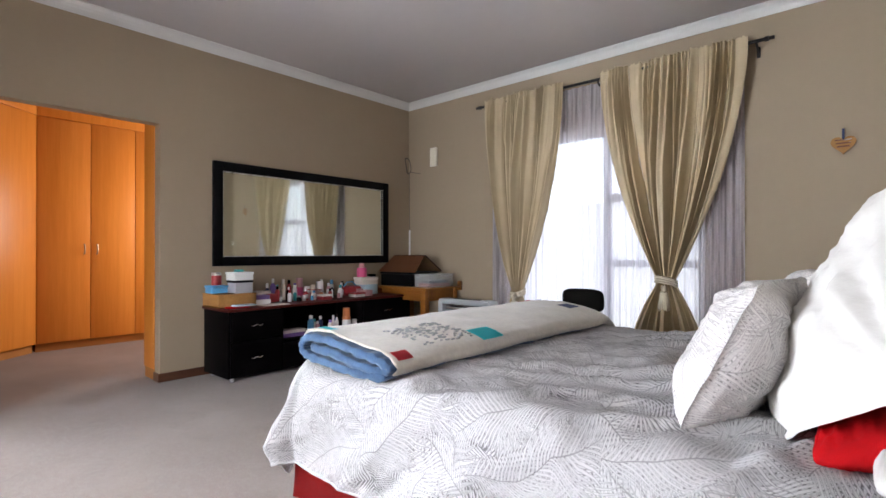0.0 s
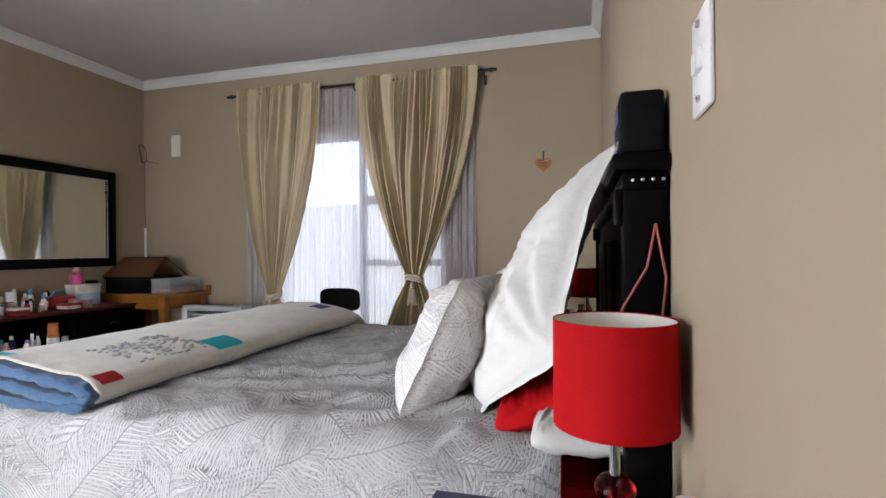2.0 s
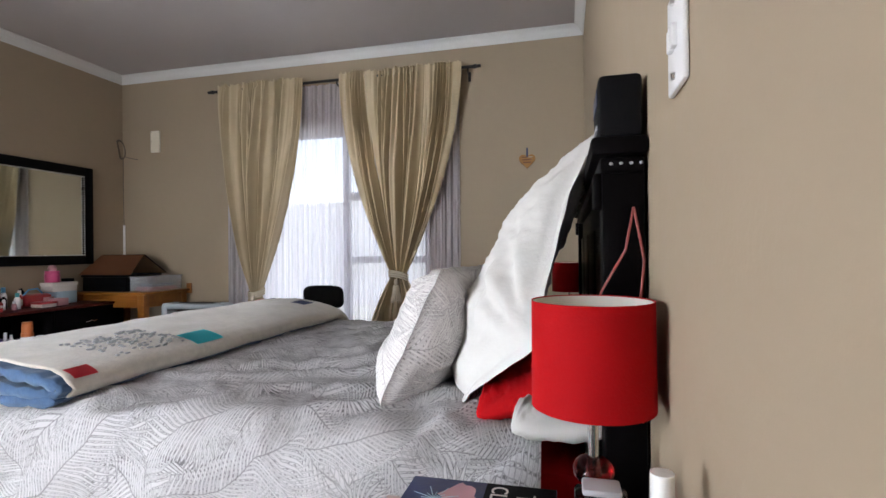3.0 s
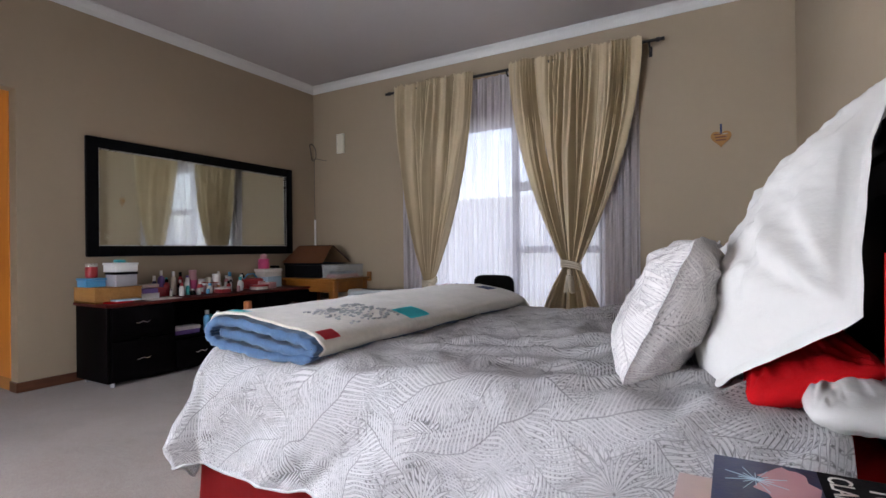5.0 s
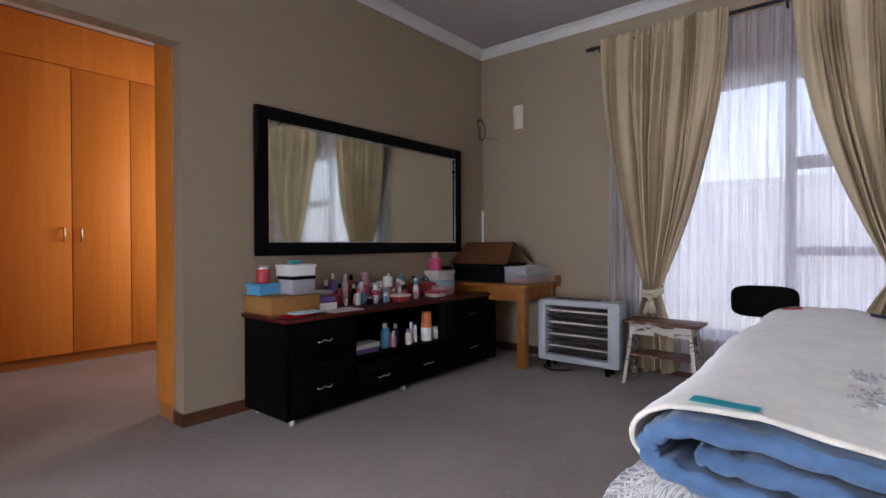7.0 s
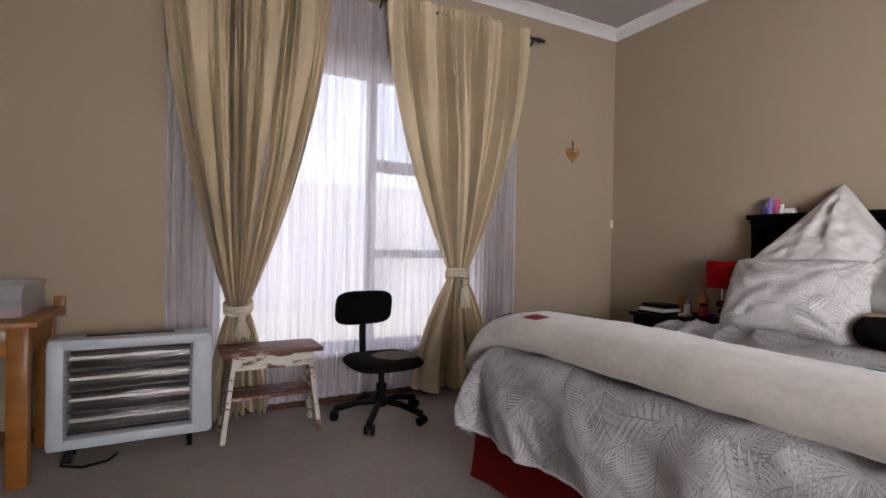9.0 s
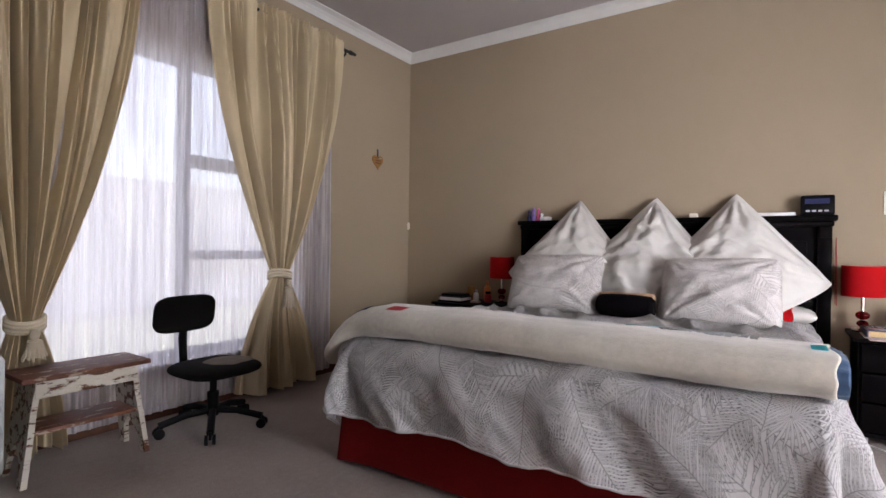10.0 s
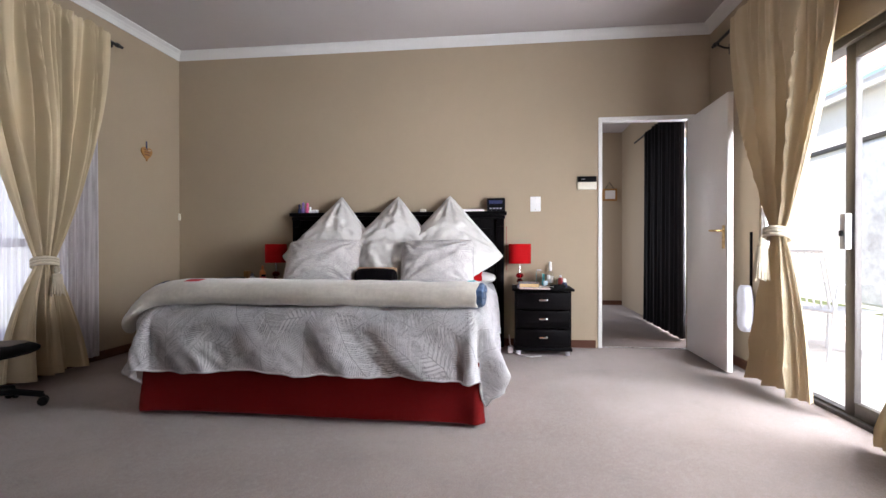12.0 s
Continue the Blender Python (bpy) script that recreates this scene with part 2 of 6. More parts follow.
def curtain_material(name, col, through_share=0.22, sheen=0.15):
    m, nt, b = nodes_of(name)
    out = nt.nodes["Material Output"]
    co = add(nt, "ShaderNodeTexCoord").outputs["Object"]
    n1, n2 = noise_of(nt, co, 2.0), noise_of(nt, co, 220.0)
    c = mixed(nt, ranged(nt, n1, 0.3, 0.7), tuple(v * 0.88 for v in col), tuple(v * 1.08 for v in col))
    nt.links.new(c, b.inputs["Base Color"])
    b.inputs["Roughness"].default_value, b.inputs["Sheen Weight"].default_value, b.inputs["Specular IOR Level"].default_value = 0.65, sheen, 0.2
    bumped(nt, b, n2, 0.2, 0.002)
    veil, mix = add(nt, "ShaderNodeBsdfTranslucent"), add(nt, "ShaderNodeMixShader")
    veil.inputs[0].default_value = (*col, 1)
    mix.inputs[0].default_value = through_share
    nt.links.new(b.outputs[0], mix.inputs[1])
    nt.links.new(veil.outputs[0], mix.inputs[2])
    nt.links.new(mix.outputs[0], out.inputs[0])
    return m


def clear_material(name, tint=(1, 1, 1), rough=0.02, ior=1.45):
    m, nt, b = nodes_of(name)
    b.inputs["Base Color"].default_value = (*tint, 1)
    b.inputs["Transmission Weight"].default_value, b.inputs["Roughness"].default_value, b.inputs["IOR"].default_value = 1.0, rough, ior
    return m


def roof_material():
    m, nt, b = nodes_of("roof_tiles")
    co = add(nt, "ShaderNodeTexCoord").outputs["Object"]
    n = noise_of(nt, co, 3.0)
    nt.links.new(mixed(nt, n, (0.55, 0.38, 0.32), (0.70, 0.52, 0.44)), b.inputs["Base Color"])
    b.inputs["Roughness"].default_value = 0.8
    return m


WALL = paint("wall_paint", (0.365, 0.288, 0.203), 0.75, var=0.035, scales=(0.8, 18.0), bump=0.12, bscale=90.0, spec=0.25)
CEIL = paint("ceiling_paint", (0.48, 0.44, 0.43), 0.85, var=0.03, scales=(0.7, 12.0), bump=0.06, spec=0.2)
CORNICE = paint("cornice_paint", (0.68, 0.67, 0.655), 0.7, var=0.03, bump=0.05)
WHITE = paint("white_gloss_paint", (0.78, 0.76, 0.73), 0.35, var=0.04, bump=0.05)
CARPET = carpet_material()
SKIRTING = wood("skirting_wood", (0.13, 0.05, 0.026), (0.06, 0.022, 0.012), along=1, rough=0.4)
CLOSET = wood("wardrobe_laminate", (0.78, 0.30, 0.05), (0.66, 0.225, 0.03), along=2, rough=0.38, stretch=0.04, scale=22.0)
CLOSET_EDGE = wood("wardrobe_edge", (0.5, 0.22, 0.06), (0.4, 0.17, 0.045), along=1, rough=0.5)
PINE = wood("pine_wood", (0.33, 0.125, 0.018), (0.21, 0.07, 0.01), along=0, rough=0.45, coat=0.2)
BLACKWOOD = wood("black_stained_wood", (0.0045, 0.0036, 0.004), (0.002, 0.0017, 0.002), along=1, rough=0.45, spec=0.035)
BLACKTOP = wood("dresser_top_wood", (0.11, 0.016, 0.012), (0.05, 0.009, 0.008), along=1, rough=0.5, coat=0.0, spec=0.15)
FRAMEBLACK = paint("mirror_frame_lacquer", (0.004, 0.004, 0.005), 0.4, var=0.2, bump=0.05, spec=0.1)
MIRROR = paint("mirror_glass", (0.76, 0.79, 0.73), 0.015, 1.0, var=0.0, bump=0.0)
STEEL = paint("brushed_steel", (0.62, 0.6, 0.58), 0.3, 1.0, var=0.08)
CHROME = paint("chrome", (0.8, 0.79, 0.78), 0.12, 1.0, var=0.03, bump=0.0)
BRASS = paint("brass", (0.6, 0.42, 0.18), 0.3, 1.0, var=0.1)
PULL = paint("satin_handle_metal", (0.42, 0.33, 0.24), 0.42, 1.0, var=0.08)
BRONZE = paint("bronze_aluminium", (0.05, 0.042, 0.038), 0.45, 0.3, var=0.1)
BLACKMETAL = paint("black_iron", (0.015, 0.014, 0.014), 0.45, 0.3)
CURTAIN = curtain_material("curtain_cloth", (0.56, 0.455, 0.298), 0.06, 0.05)
DARKCURTAIN = curtain_material("dark_curtain_cloth", (0.008, 0.007, 0.008), 0.02, 0.0)
CORD = paint("curtain_cord", (0.55, 0.48, 0.36), 0.8, var=0.15, bump=0.5, bscale=300)
SHEER = sheer_material()
DUVET = leaf_cloth("duvet_palm_print", (0.78, 0.76, 0.76), (0.175, 0.166, 0.17), 1.0, 1.0, 0.6)
DUVET_HEM = paint("duvet_hem_cotton", (0.5, 0.485, 0.485), 0.85, var=0.12, scales=(6, 70), bump=0.4, bscale=90, spec=0.2)
CUSHION = leaf_cloth("cushion_palm_print", (0.60, 0.57, 0.55), (0.19, 0.178, 0.178), 0.9, 1.0, 0.25)
LINEN = paint("white_pillow_cotton", (0.60, 0.58, 0.55), 0.85, var=0.03, scales=(4, 60), bump=0.3, bscale=45, spec=0.1, sheen=0.05)
creases = LINEN.node_tree
fold_noise = noise_of(creases, add(creases, "ShaderNodeTexCoord").outputs["Object"], 24.0, 4.0, 0.6)
bumped(creases, creases.nodes["Principled BSDF"], fold_noise, 0.45, 0.006)
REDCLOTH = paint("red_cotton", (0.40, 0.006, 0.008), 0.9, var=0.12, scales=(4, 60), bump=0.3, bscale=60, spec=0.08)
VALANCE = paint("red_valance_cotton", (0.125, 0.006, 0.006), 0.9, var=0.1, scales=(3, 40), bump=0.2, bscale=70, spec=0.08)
FLEECE = paint("cream_fleece", (0.49, 0.45, 0.385), 0.95, var=0.16, scales=(7, 45), bump=0.5, bscale=120, spec=0.1, sheen=0.5)
BLUEQUILT = paint("blue_quilted_lining", (0.05, 0.095, 0.175), 0.9, var=0.3, scales=(9, 50), bump=0.9, bscale=40, spec=0.15, sheen=0.15)
TEAL = paint("teal_patch", (0.03, 0.50, 0.56), 0.9, var=0.1, bump=0.4)
REDPATCH = paint("red_patch", (0.50, 0.025, 0.035), 0.9, var=0.1, bump=0.4)
NAVY = paint("navy_patch", (0.03, 0.045, 0.12), 0.9, var=0.1, bump=0.4)
GREYMARK = paint("grey_print", (0.34, 0.35, 0.35), 0.95, var=0.2, bump=0.3)
BLACKCLOTH = paint("black_plush", (0.005, 0.004, 0.005), 0.95, var=0.2, bump=0.4, spec=0.05)
FLORAL = paint("floral_cloth", (0.42, 0.26, 0.16), 0.9, var=0.4, scales=(30, 90), bump=0.3)
REDSHADE = paint("red_lamp_shade", (0.42, 0.006, 0.008), 0.8, var=0.06, scales=(3, 120), bump=0.3, bscale=260, spec=0.1)
SHADELINING = paint("shade_lining", (0.78, 0.75, 0.68), 0.8, var=0.03)
REDGLASS = clear_material("red_glass", (0.36, 0.006, 0.01), 0.04)
CLEARPLASTIC = clear_material("clear_plastic", (0.93, 0.95, 0.97), 0.22, 1.3)
FLASK = clear_material("flask_glass", (0.97, 0.98, 0.98), 0.04, 1.25)
CLEARPLASTIC.node_tree.nodes["Principled BSDF"].inputs["Transmission Weight"].default_value = 0.8
GLASS = clear_material("pane_glass", (0.98, 0.99, 0.99), 0.0, 1.1)
HEATERWHITE = paint("heater_enamel", (0.46, 0.50, 0.53), 0.4, var=0.05)
REFLECTOR = paint("heater_reflector", (0.86, 0.85, 0.84), 0.16, 1.0, var=0.05, bump=0.0)
DISTRESSED = chipped("worn_white_paint", (0.62, 0.58, 0.50), (0.13, 0.05, 0.025), 0.46)
WORNWOOD = chipped("worn_brown_wood", (0.46, 0.36, 0.28), (0.15, 0.055, 0.03), 0.6)
BLACKPLASTIC = paint("black_plastic", (0.005, 0.005, 0.006), 0.5, var=0.15, spec=0.07)
SEATCLOTH = paint("charcoal_upholstery", (0.006, 0.0055, 0.005), 0.9, var=0.25, scales=(8, 120), bump=0.4, spec=0.05)
WORNFOAM = paint("worn_seat_foam", (0.12, 0.09, 0.065), 0.95, var=0.35, scales=(14, 80), bump=0.5)
CARDBOARD = paint("brown_cardboard", (0.24, 0.095, 0.04), 0.85, var=0.12, bump=0.2)
CARDLIGHT = paint("raw_cardboard", (0.55, 0.36, 0.19), 0.9, var=0.12, bump=0.2)
CREAMPLASTIC = paint("cream_plastic", (0.74, 0.69, 0.58), 0.4, var=0.04)
WHITEPLASTIC = paint("white_plastic", (0.8, 0.79, 0.78), 0.35, var=0.03)
GREYPLASTIC = paint("grey_plastic", (0.42, 0.41, 0.44), 0.4, var=0.08)
BLUEPLASTIC = paint("blue_plastic", (0.10, 0.36, 0.62), 0.35, var=0.06)
PALEBLUE = paint("pale_blue_card", (0.42, 0.58, 0.68), 0.6, var=0.06)
PINKPLASTIC = paint("pink_plastic", (0.62, 0.08, 0.22), 0.35, var=0.08)
ROSE = paint("rose_plastic", (0.55, 0.28, 0.30), 0.4, var=0.08)
REDPLASTIC = paint("red_plastic", (0.40, 0.03, 0.035), 0.4, var=0.1)
ORANGE = paint("orange_label", (0.66, 0.20, 0.06), 0.45, var=0.12)
PURPLE = paint("purple_plastic", (0.20, 0.12, 0.38), 0.4, var=0.1)
TEALPLASTIC = paint("teal_plastic", (0.05, 0.42, 0.46), 0.4, var=0.08)
DARKBLUE = paint("dark_blue_print", (0.014, 0.022, 0.085), 0.35, var=0.3, scales=(12, 60))
PAPER = paint("paper", (0.70, 0.66, 0.62), 0.8, var=0.05)
PAGES = paint("page_edges", (0.58, 0.40, 0.20), 0.85, var=0.12, scales=(30, 200), bump=0.4)
PINKPAPER = paint("pink_paper", (0.60, 0.46, 0.43), 0.8, var=0.08)
OCHRE = wood("ochre_wood", (0.40, 0.20, 0.06), (0.28, 0.13, 0.035), along=0, rough=0.6)
GREYCABLE = paint("grey_cable", (0.12, 0.095, 0.07), 0.6, var=0.1)
WHITECABLE = paint("white_cable", (0.7, 0.68, 0.64), 0.5, var=0.05)
REDCABLE = paint("red_cable", (0.30, 0.03, 0.02), 0.5, var=0.05)
PLASTER = paint("outside_plaster", (0.87, 0.85, 0.81), 0.85, var=0.05, bump=0.3, bscale=60)
PAVING = paint("paving_stone", (0.58, 0.54, 0.50), 0.8, var=0.12, bump=0.3, bscale=50)
GRASS = paint("lawn", (0.10, 0.13, 0.05), 0.9, var=0.35, scales=(0.6, 20), bump=0.6, bscale=40)
ROOF = roof_material()
# Opaque mottled grey: the far panes' reflections are put into the colour.
PANE_REFLECTION = paint("far_pane_reflection", (0.42, 0.44, 0.47), 0.12, var=0.35, scales=(1.6, 9.0), bump=0.0)
GREYSTEEL = paint("painted_grey_metal", (0.42, 0.42, 0.43), 0.45, 0.3, var=0.1)


# ---- mesh helpers ----
ROOTS = {}


def cube(bm, x0, x1, y0, y1, z0, z1, bev=0.0, seg=2):
    m = Matrix.LocRotScale(((x0 + x1) / 2, (y0 + y1) / 2, (z0 + z1) / 2), None, (abs(x1 - x0), abs(y1 - y0), abs(z1 - z0)))
    vs = bmesh.ops.create_cube(bm, size=1, matrix=m)["verts"]
    if bev:
        es = list({e for v in vs for e in v.link_edges})
        bmesh.ops.bevel(bm, geom=es, offset=bev, segments=seg, affect="EDGES", profile=0.5)


def blocks(*boxes, bev=0.0):
    bm = bmesh.new()
    for b in boxes:
        cube(bm, *b, bev=bev)
    return bm


def lathe(bm, cx, cy, prof, n=20, sx=1.0, sy=1.0):
    rings = []
    for r, z in prof:
        rings.append([bm.verts.new((cx + sx * r * math.cos(2 * math.pi * i / n), cy + sy * r * math.sin(2 * math.pi * i / n), z)) for i in range(n)] if r > 1e-5 else [bm.verts.new((cx, cy, z))])
    for a, b in zip(rings, rings[1:]):
        for i in range(n):
            j = (i + 1) % n
            if len(a) == 1 and len(b) > 1:
                bm.faces.new((a[0], b[i], b[j]))
            elif len(b) == 1 and len(a) > 1:
                bm.faces.new((a[i], b[0], a[j]))
            elif len(a) > 1:
                bm.faces.new((a[i], b[i], b[j], a[j]))
    return bm


def turned(cx, cy, prof, n=20, sx=1.0, sy=1.0):
    return lathe(bmesh.new(), cx, cy, prof, n, sx, sy)


def tube(bm, pts, r, n=8, closed=False):
    pts = [Vector(p) for p in pts]
    rings, up = [], None
    for i, p in enumerate(pts):
        a = pts[i - 1] if (i or closed) else p
        b = pts[(i + 1) % len(pts)] if (i + 1 < len(pts) or closed) else p
        d = (b - a).normalized()
        if up is None:
            up = Vector((0, 0, 1)) if abs(d.z) < 0.9 else Vector((1, 0, 0))
        side = d.cross(up).normalized()
        up = side.cross(d).normalized()
        rings.append([bm.verts.new(p + r * (math.cos(2 * math.pi * k / n) * side + math.sin(2 * math.pi * k / n) * up)) for k in range(n)])
    last = len(rings) if closed else len(rings) - 1
    for i in range(last):
        a, b = rings[i], rings[(i + 1) % len(rings)]
        for k in range(n):
            bm.faces.new((a[k], a[(k + 1) % n], b[(k + 1) % n], b[k]))
    if not closed:
        bm.faces.new(rings[0][::-1])
        bm.faces.new(rings[-1])
    return bm


def bar(p, q, r, n=8):
    return tube(bmesh.new(), [p, q], r, n)


def surface(bm, nu, nv, place, uv=None):
    """A grid of nu x nv faces; place(s, t) gives the point, uv(s, t) the cloth's own metres."""
    vs = [[bm.verts.new(place(i / nu, j / nv)) for j in range(nv + 1)] for i in range(nu + 1)]
    lay = bm.loops.layers.uv.verify() if uv else None
    for i in range(nu):
        for j in range(nv):
            f = bm.faces.new((vs[i][j], vs[i + 1][j], vs[i + 1][j + 1], vs[i][j + 1]))
            if uv:
                for loop, (a, b) in zip(f.loops, ((i, j), (i + 1, j), (i + 1, j + 1), (i, j + 1))):
                    loop[lay].uv = uv(a / nu, b / nv)
    return vs


def mesh_of(name, bm, material, smooth=True, sharp=38):
    bmesh.ops.recalc_face_normals(bm, faces=bm.faces)
    me = bpy.data.meshes.new(name)
    bm.to_mesh(me)
    bm.free()
    me.materials.append(material)
    if smooth:
        me.shade_smooth()
        me.set_sharp_from_angle(angle=radians(sharp))
    return me


def thing(name, loc, label, category, group=""):
    ob = tagged(new(name), label, category, group)
    ob.empty_display_size = 0.05
    ob.location = loc
    ROOTS[ob.name] = Vector(loc)
    return ob


def part(name, bm, material, parent, label="", smooth=True, sharp=38):
    ob = new(name, mesh_of(name, bm, material, smooth, sharp))
    ob.parent = parent
    if parent.name in ROOTS:
        ob.matrix_parent_inverse = Matrix.Translation(-ROOTS[parent.name])
    return tagged(ob, label)


def single(name, bm, material, label, category, group="", smooth=True, sharp=38):
    return tagged(new(name, mesh_of(name, bm, material, smooth, sharp)), label, category, group)


def setting(name, bm, material, label, category, parent=None, smooth=False):
    ob = new(name, mesh_of(name, bm, material, smooth))
    ob.parent = parent
    return tagged(ob, label, category, kind="structure")


def fbm(x, y, z=0.0, s=1.0):
    return noise.noise(Vector((x * s, y * s, z)))


# ---- the room ----
W, S, H = 4.63, -5.03, 2.85
floor = setting("floor", blocks((-2.95, 8.3, -5.06, 0.0, -0.12, 0.0)), CARPET, "pale beige-pink cut pile carpet, worn and faintly stained", "floor")
setting("wall_north", blocks((-0.15, 1.52, 0, 0.22, 0, H), (3.28, W + 0.15, 0, 0.22, 0, H), (1.52, 3.28, 0, 0.22, 0, 0.31), (1.52, 3.28, 0, 0.22, 2.15, H)),
        WALL, "beige painted wall with a tall curtained window", "wall")
setting("wall_west", blocks((-0.11, 0, -2.812, 0, 0, H), (-0.11, 0, S - 0.15, -3.80, 0, H), (-0.11, 0, -3.80, -2.812, 2.083, H)),
        WALL, "beige painted wall with an open passage to the dressing room", "wall")
setting("wall_east", blocks((W, W + 0.15, -4.10, 0, 0, H), (W, W + 0.15, S - 0.15, -4.885, 0, H), (W, W + 0.15, -4.885, -4.10, 2.055, H)),
        WALL, "beige painted wall behind the bed with a doorway", "wall")
setting("wall_south", blocks((3.76, W, S - 0.15, S, 0, H), (0, 0.86, S - 0.15, S, 0, H), (0.86, 3.76, S - 0.15, S, 2.03, H)),
        WALL, "beige painted wall with a sliding patio door", "wall")
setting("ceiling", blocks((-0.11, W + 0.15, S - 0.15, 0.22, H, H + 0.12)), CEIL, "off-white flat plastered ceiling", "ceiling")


def cornice():
    bm = bmesh.new()
    prof = ((0, -0.078), (0.008, -0.078), (0.012, -0.066), (0.022, -0.046), (0.040, -0.026), (0.062, -0.014), (0.072, -0.010), (0.072, -0.001), (0, -0.001))
    rings = []
    for d, h in prof:
        rings.append([bm.verts.new(p) for p in ((d, S + d, H + h), (W - d, S + d, H + h), (W - d, -d, H + h), (d, -d, H + h))])
    for a, b in zip(rings, rings[1:]):
        for i in range(4):
            bm.faces.new((a[i], a[(i + 1) % 4], b[(i + 1) % 4], b[i]))
    return bm


setting("trim_cornice", cornice(), CORNICE, "white coved plaster cornice round the ceiling", "cornice", smooth=False)
for name, boxes in (("baseboard_west", ((0, 0.016, -2.827, -0.016, 0, 0.07), (-0.10, 0.016, -2.827, -2.814, 0, 0.07), (0, 0.016, S + 0.016, -3.785, 0, 0.07), (-0.10, 0.016, -3.798, -3.785, 0, 0.07))),
                    ("baseboard_north", ((0, W, -0.016, 0, 0, 0.07),)),
                    ("baseboard_east", ((W - 0.016, W, -4.06, -0.016, 0, 0.07),)),
                    ("baseboard_south", ((3.78, W, S, S + 0.016, 0, 0.07), (0.016, 0.84, S, S + 0.016, 0, 0.07)))):
    setting(name, blocks(*boxes, bev=0.003), SKIRTING, "low dark varnished wooden skirting", "skirting")

# ---- window ----
win = tagged(new("window_1"), "tall aluminium window of several panes behind sheers", "window", kind="structure")


def win_part(name, bm, material):
    ob = new(name, mesh_of(name, bm, material))
    ob.parent = win
    return ob


win_part("window_frame", blocks((1.52, 1.56, 0.08, 0.13, 0.31, 2.15), (3.24, 3.28, 0.08, 0.13, 0.31, 2.15), (1.56, 3.24, 0.08, 0.13, 2.10, 2.15), (1.56, 3.24, 0.08, 0.13, 0.31, 0.36), bev=0.004), BRONZE)
win_part("mullion", blocks((2.45, 2.51, 0.07, 0.13, 0.36, 2.10), bev=0.004), BRONZE)
win_part("transom", blocks((2.51, 3.24, 0.07, 0.13, 1.49, 1.57), bev=0.004), BRONZE)
win_part("transom", blocks((2.51, 3.24, 0.07, 0.13, 0.91, 0.97), bev=0.004), BRONZE)
win_part("window_sill", blocks((1.50, 3.30, -0.03, 0.08, 0.285, 0.315), bev=0.005), WHITE)
for x0, x1, z0, z1 in ((1.56, 2.45, 0.36, 2.10), (2.51, 3.24, 1.57, 2.10), (2.51, 3.24, 0.97, 1.49), (2.51, 3.24, 0.36, 0.91)):
    win_part("pane", blocks((x0, x1, 0.10, 0.106, z0, z1)), GLASS).visible_shadow = False

# ---- sliding door ----
slide = tagged(new("door_2"), "bronze aluminium sliding glass patio door, partly open", "sliding door", kind="structure")


def slide_part(name, bm, material):
    ob = new(name, mesh_of(name, bm, material))
    ob.parent = slide
    return ob


slide_part("head", blocks((0.86, 3.76, -5.14, -5.04, 1.98, 2.03), bev=0.004), BRONZE)
slide_part("track", blocks((0.86, 3.76, -5.14, -5.04, 0.0, 0.022), (0.86, 3.76, -5.075, -5.068, 0.02, 0.035), bev=0.002), BRONZE)
slide_part("jamb", blocks((3.70, 3.76, -5.14, -5.04, 0.02, 1.98), bev=0.004), WHITE)
slide_part("jamb", blocks((0.86, 0.92, -5.14, -5.04, 0.02, 1.98), bev=0.004), BRONZE)
slide_part("strike_plate", blocks((3.692, 3.70, -5.08, -5.05, 0.95, 1.05)), BLACKMETAL)
for a, b, y in ((1.45, 2.92, -5.085), (0.92, 2.35, -5.12)):
    slide_part("stile", blocks((b - 0.075, b, y - 0.018, y + 0.018, 0.03, 1.98), bev=0.003), BRONZE)
    slide_part("stile", blocks((a, a + 0.075, y - 0.018, y + 0.018, 0.03, 1.98), bev=0.003), BRONZE)
    slide_part("rail", blocks((a + 0.075, b - 0.075, y - 0.018, y + 0.018, 0.03, 0.10), bev=0.003), BRONZE)
    slide_part("rail", blocks((a + 0.075, b - 0.075, y - 0.018, y + 0.018, 1.90, 1.98), bev=0.003), BRONZE)
    slide_part("pane", blocks((a + 0.07, b - 0.07, y - 0.003, y + 0.003, 0.095, 1.91)), GLASS).visible_shadow = False
hb = blocks((2.862, 2.912, -5.066, -5.03, 0.90, 1.09), bev=0.006)
handle = slide_part("door_handle", hb, GREYSTEEL)
lever = new("latch", mesh_of("latch", blocks((2.875, 2.90, -5.03, -5.018, 0.97, 1.0), bev=0.003), BLACKPLASTIC))
lever.parent = handle

# ---- bedroom door ----
setting("door_frame", blocks((W - 0.012, W + 0.16, -4.10, -4.082, 0, 2.075), (W - 0.012, W + 0.16, -4.903, -4.885, 0, 2.075), (W - 0.012, W + 0.16, -4.903, -4.082, 2.055, 2.075),
                             (W - 0.012, W + 0.05, -4.115, -4.10, 0, 2.055), (W - 0.012, W + 0.05, -4.885, -4.870, 0, 2.055), (W - 0.012, W + 0.05, -4.87, -4.115, 2.035, 2.055), bev=0.003),
        WHITE, "white painted steel door frame", "door frame")
door = tagged(new("door_1"), "white painted flush door standing open", "door", kind="structure")


def door_part(name, bm, material, parent=None, label=""):
    ob = new(name, mesh_of(name, bm, material))
    ob.parent = parent or door
    return tagged(ob, label)


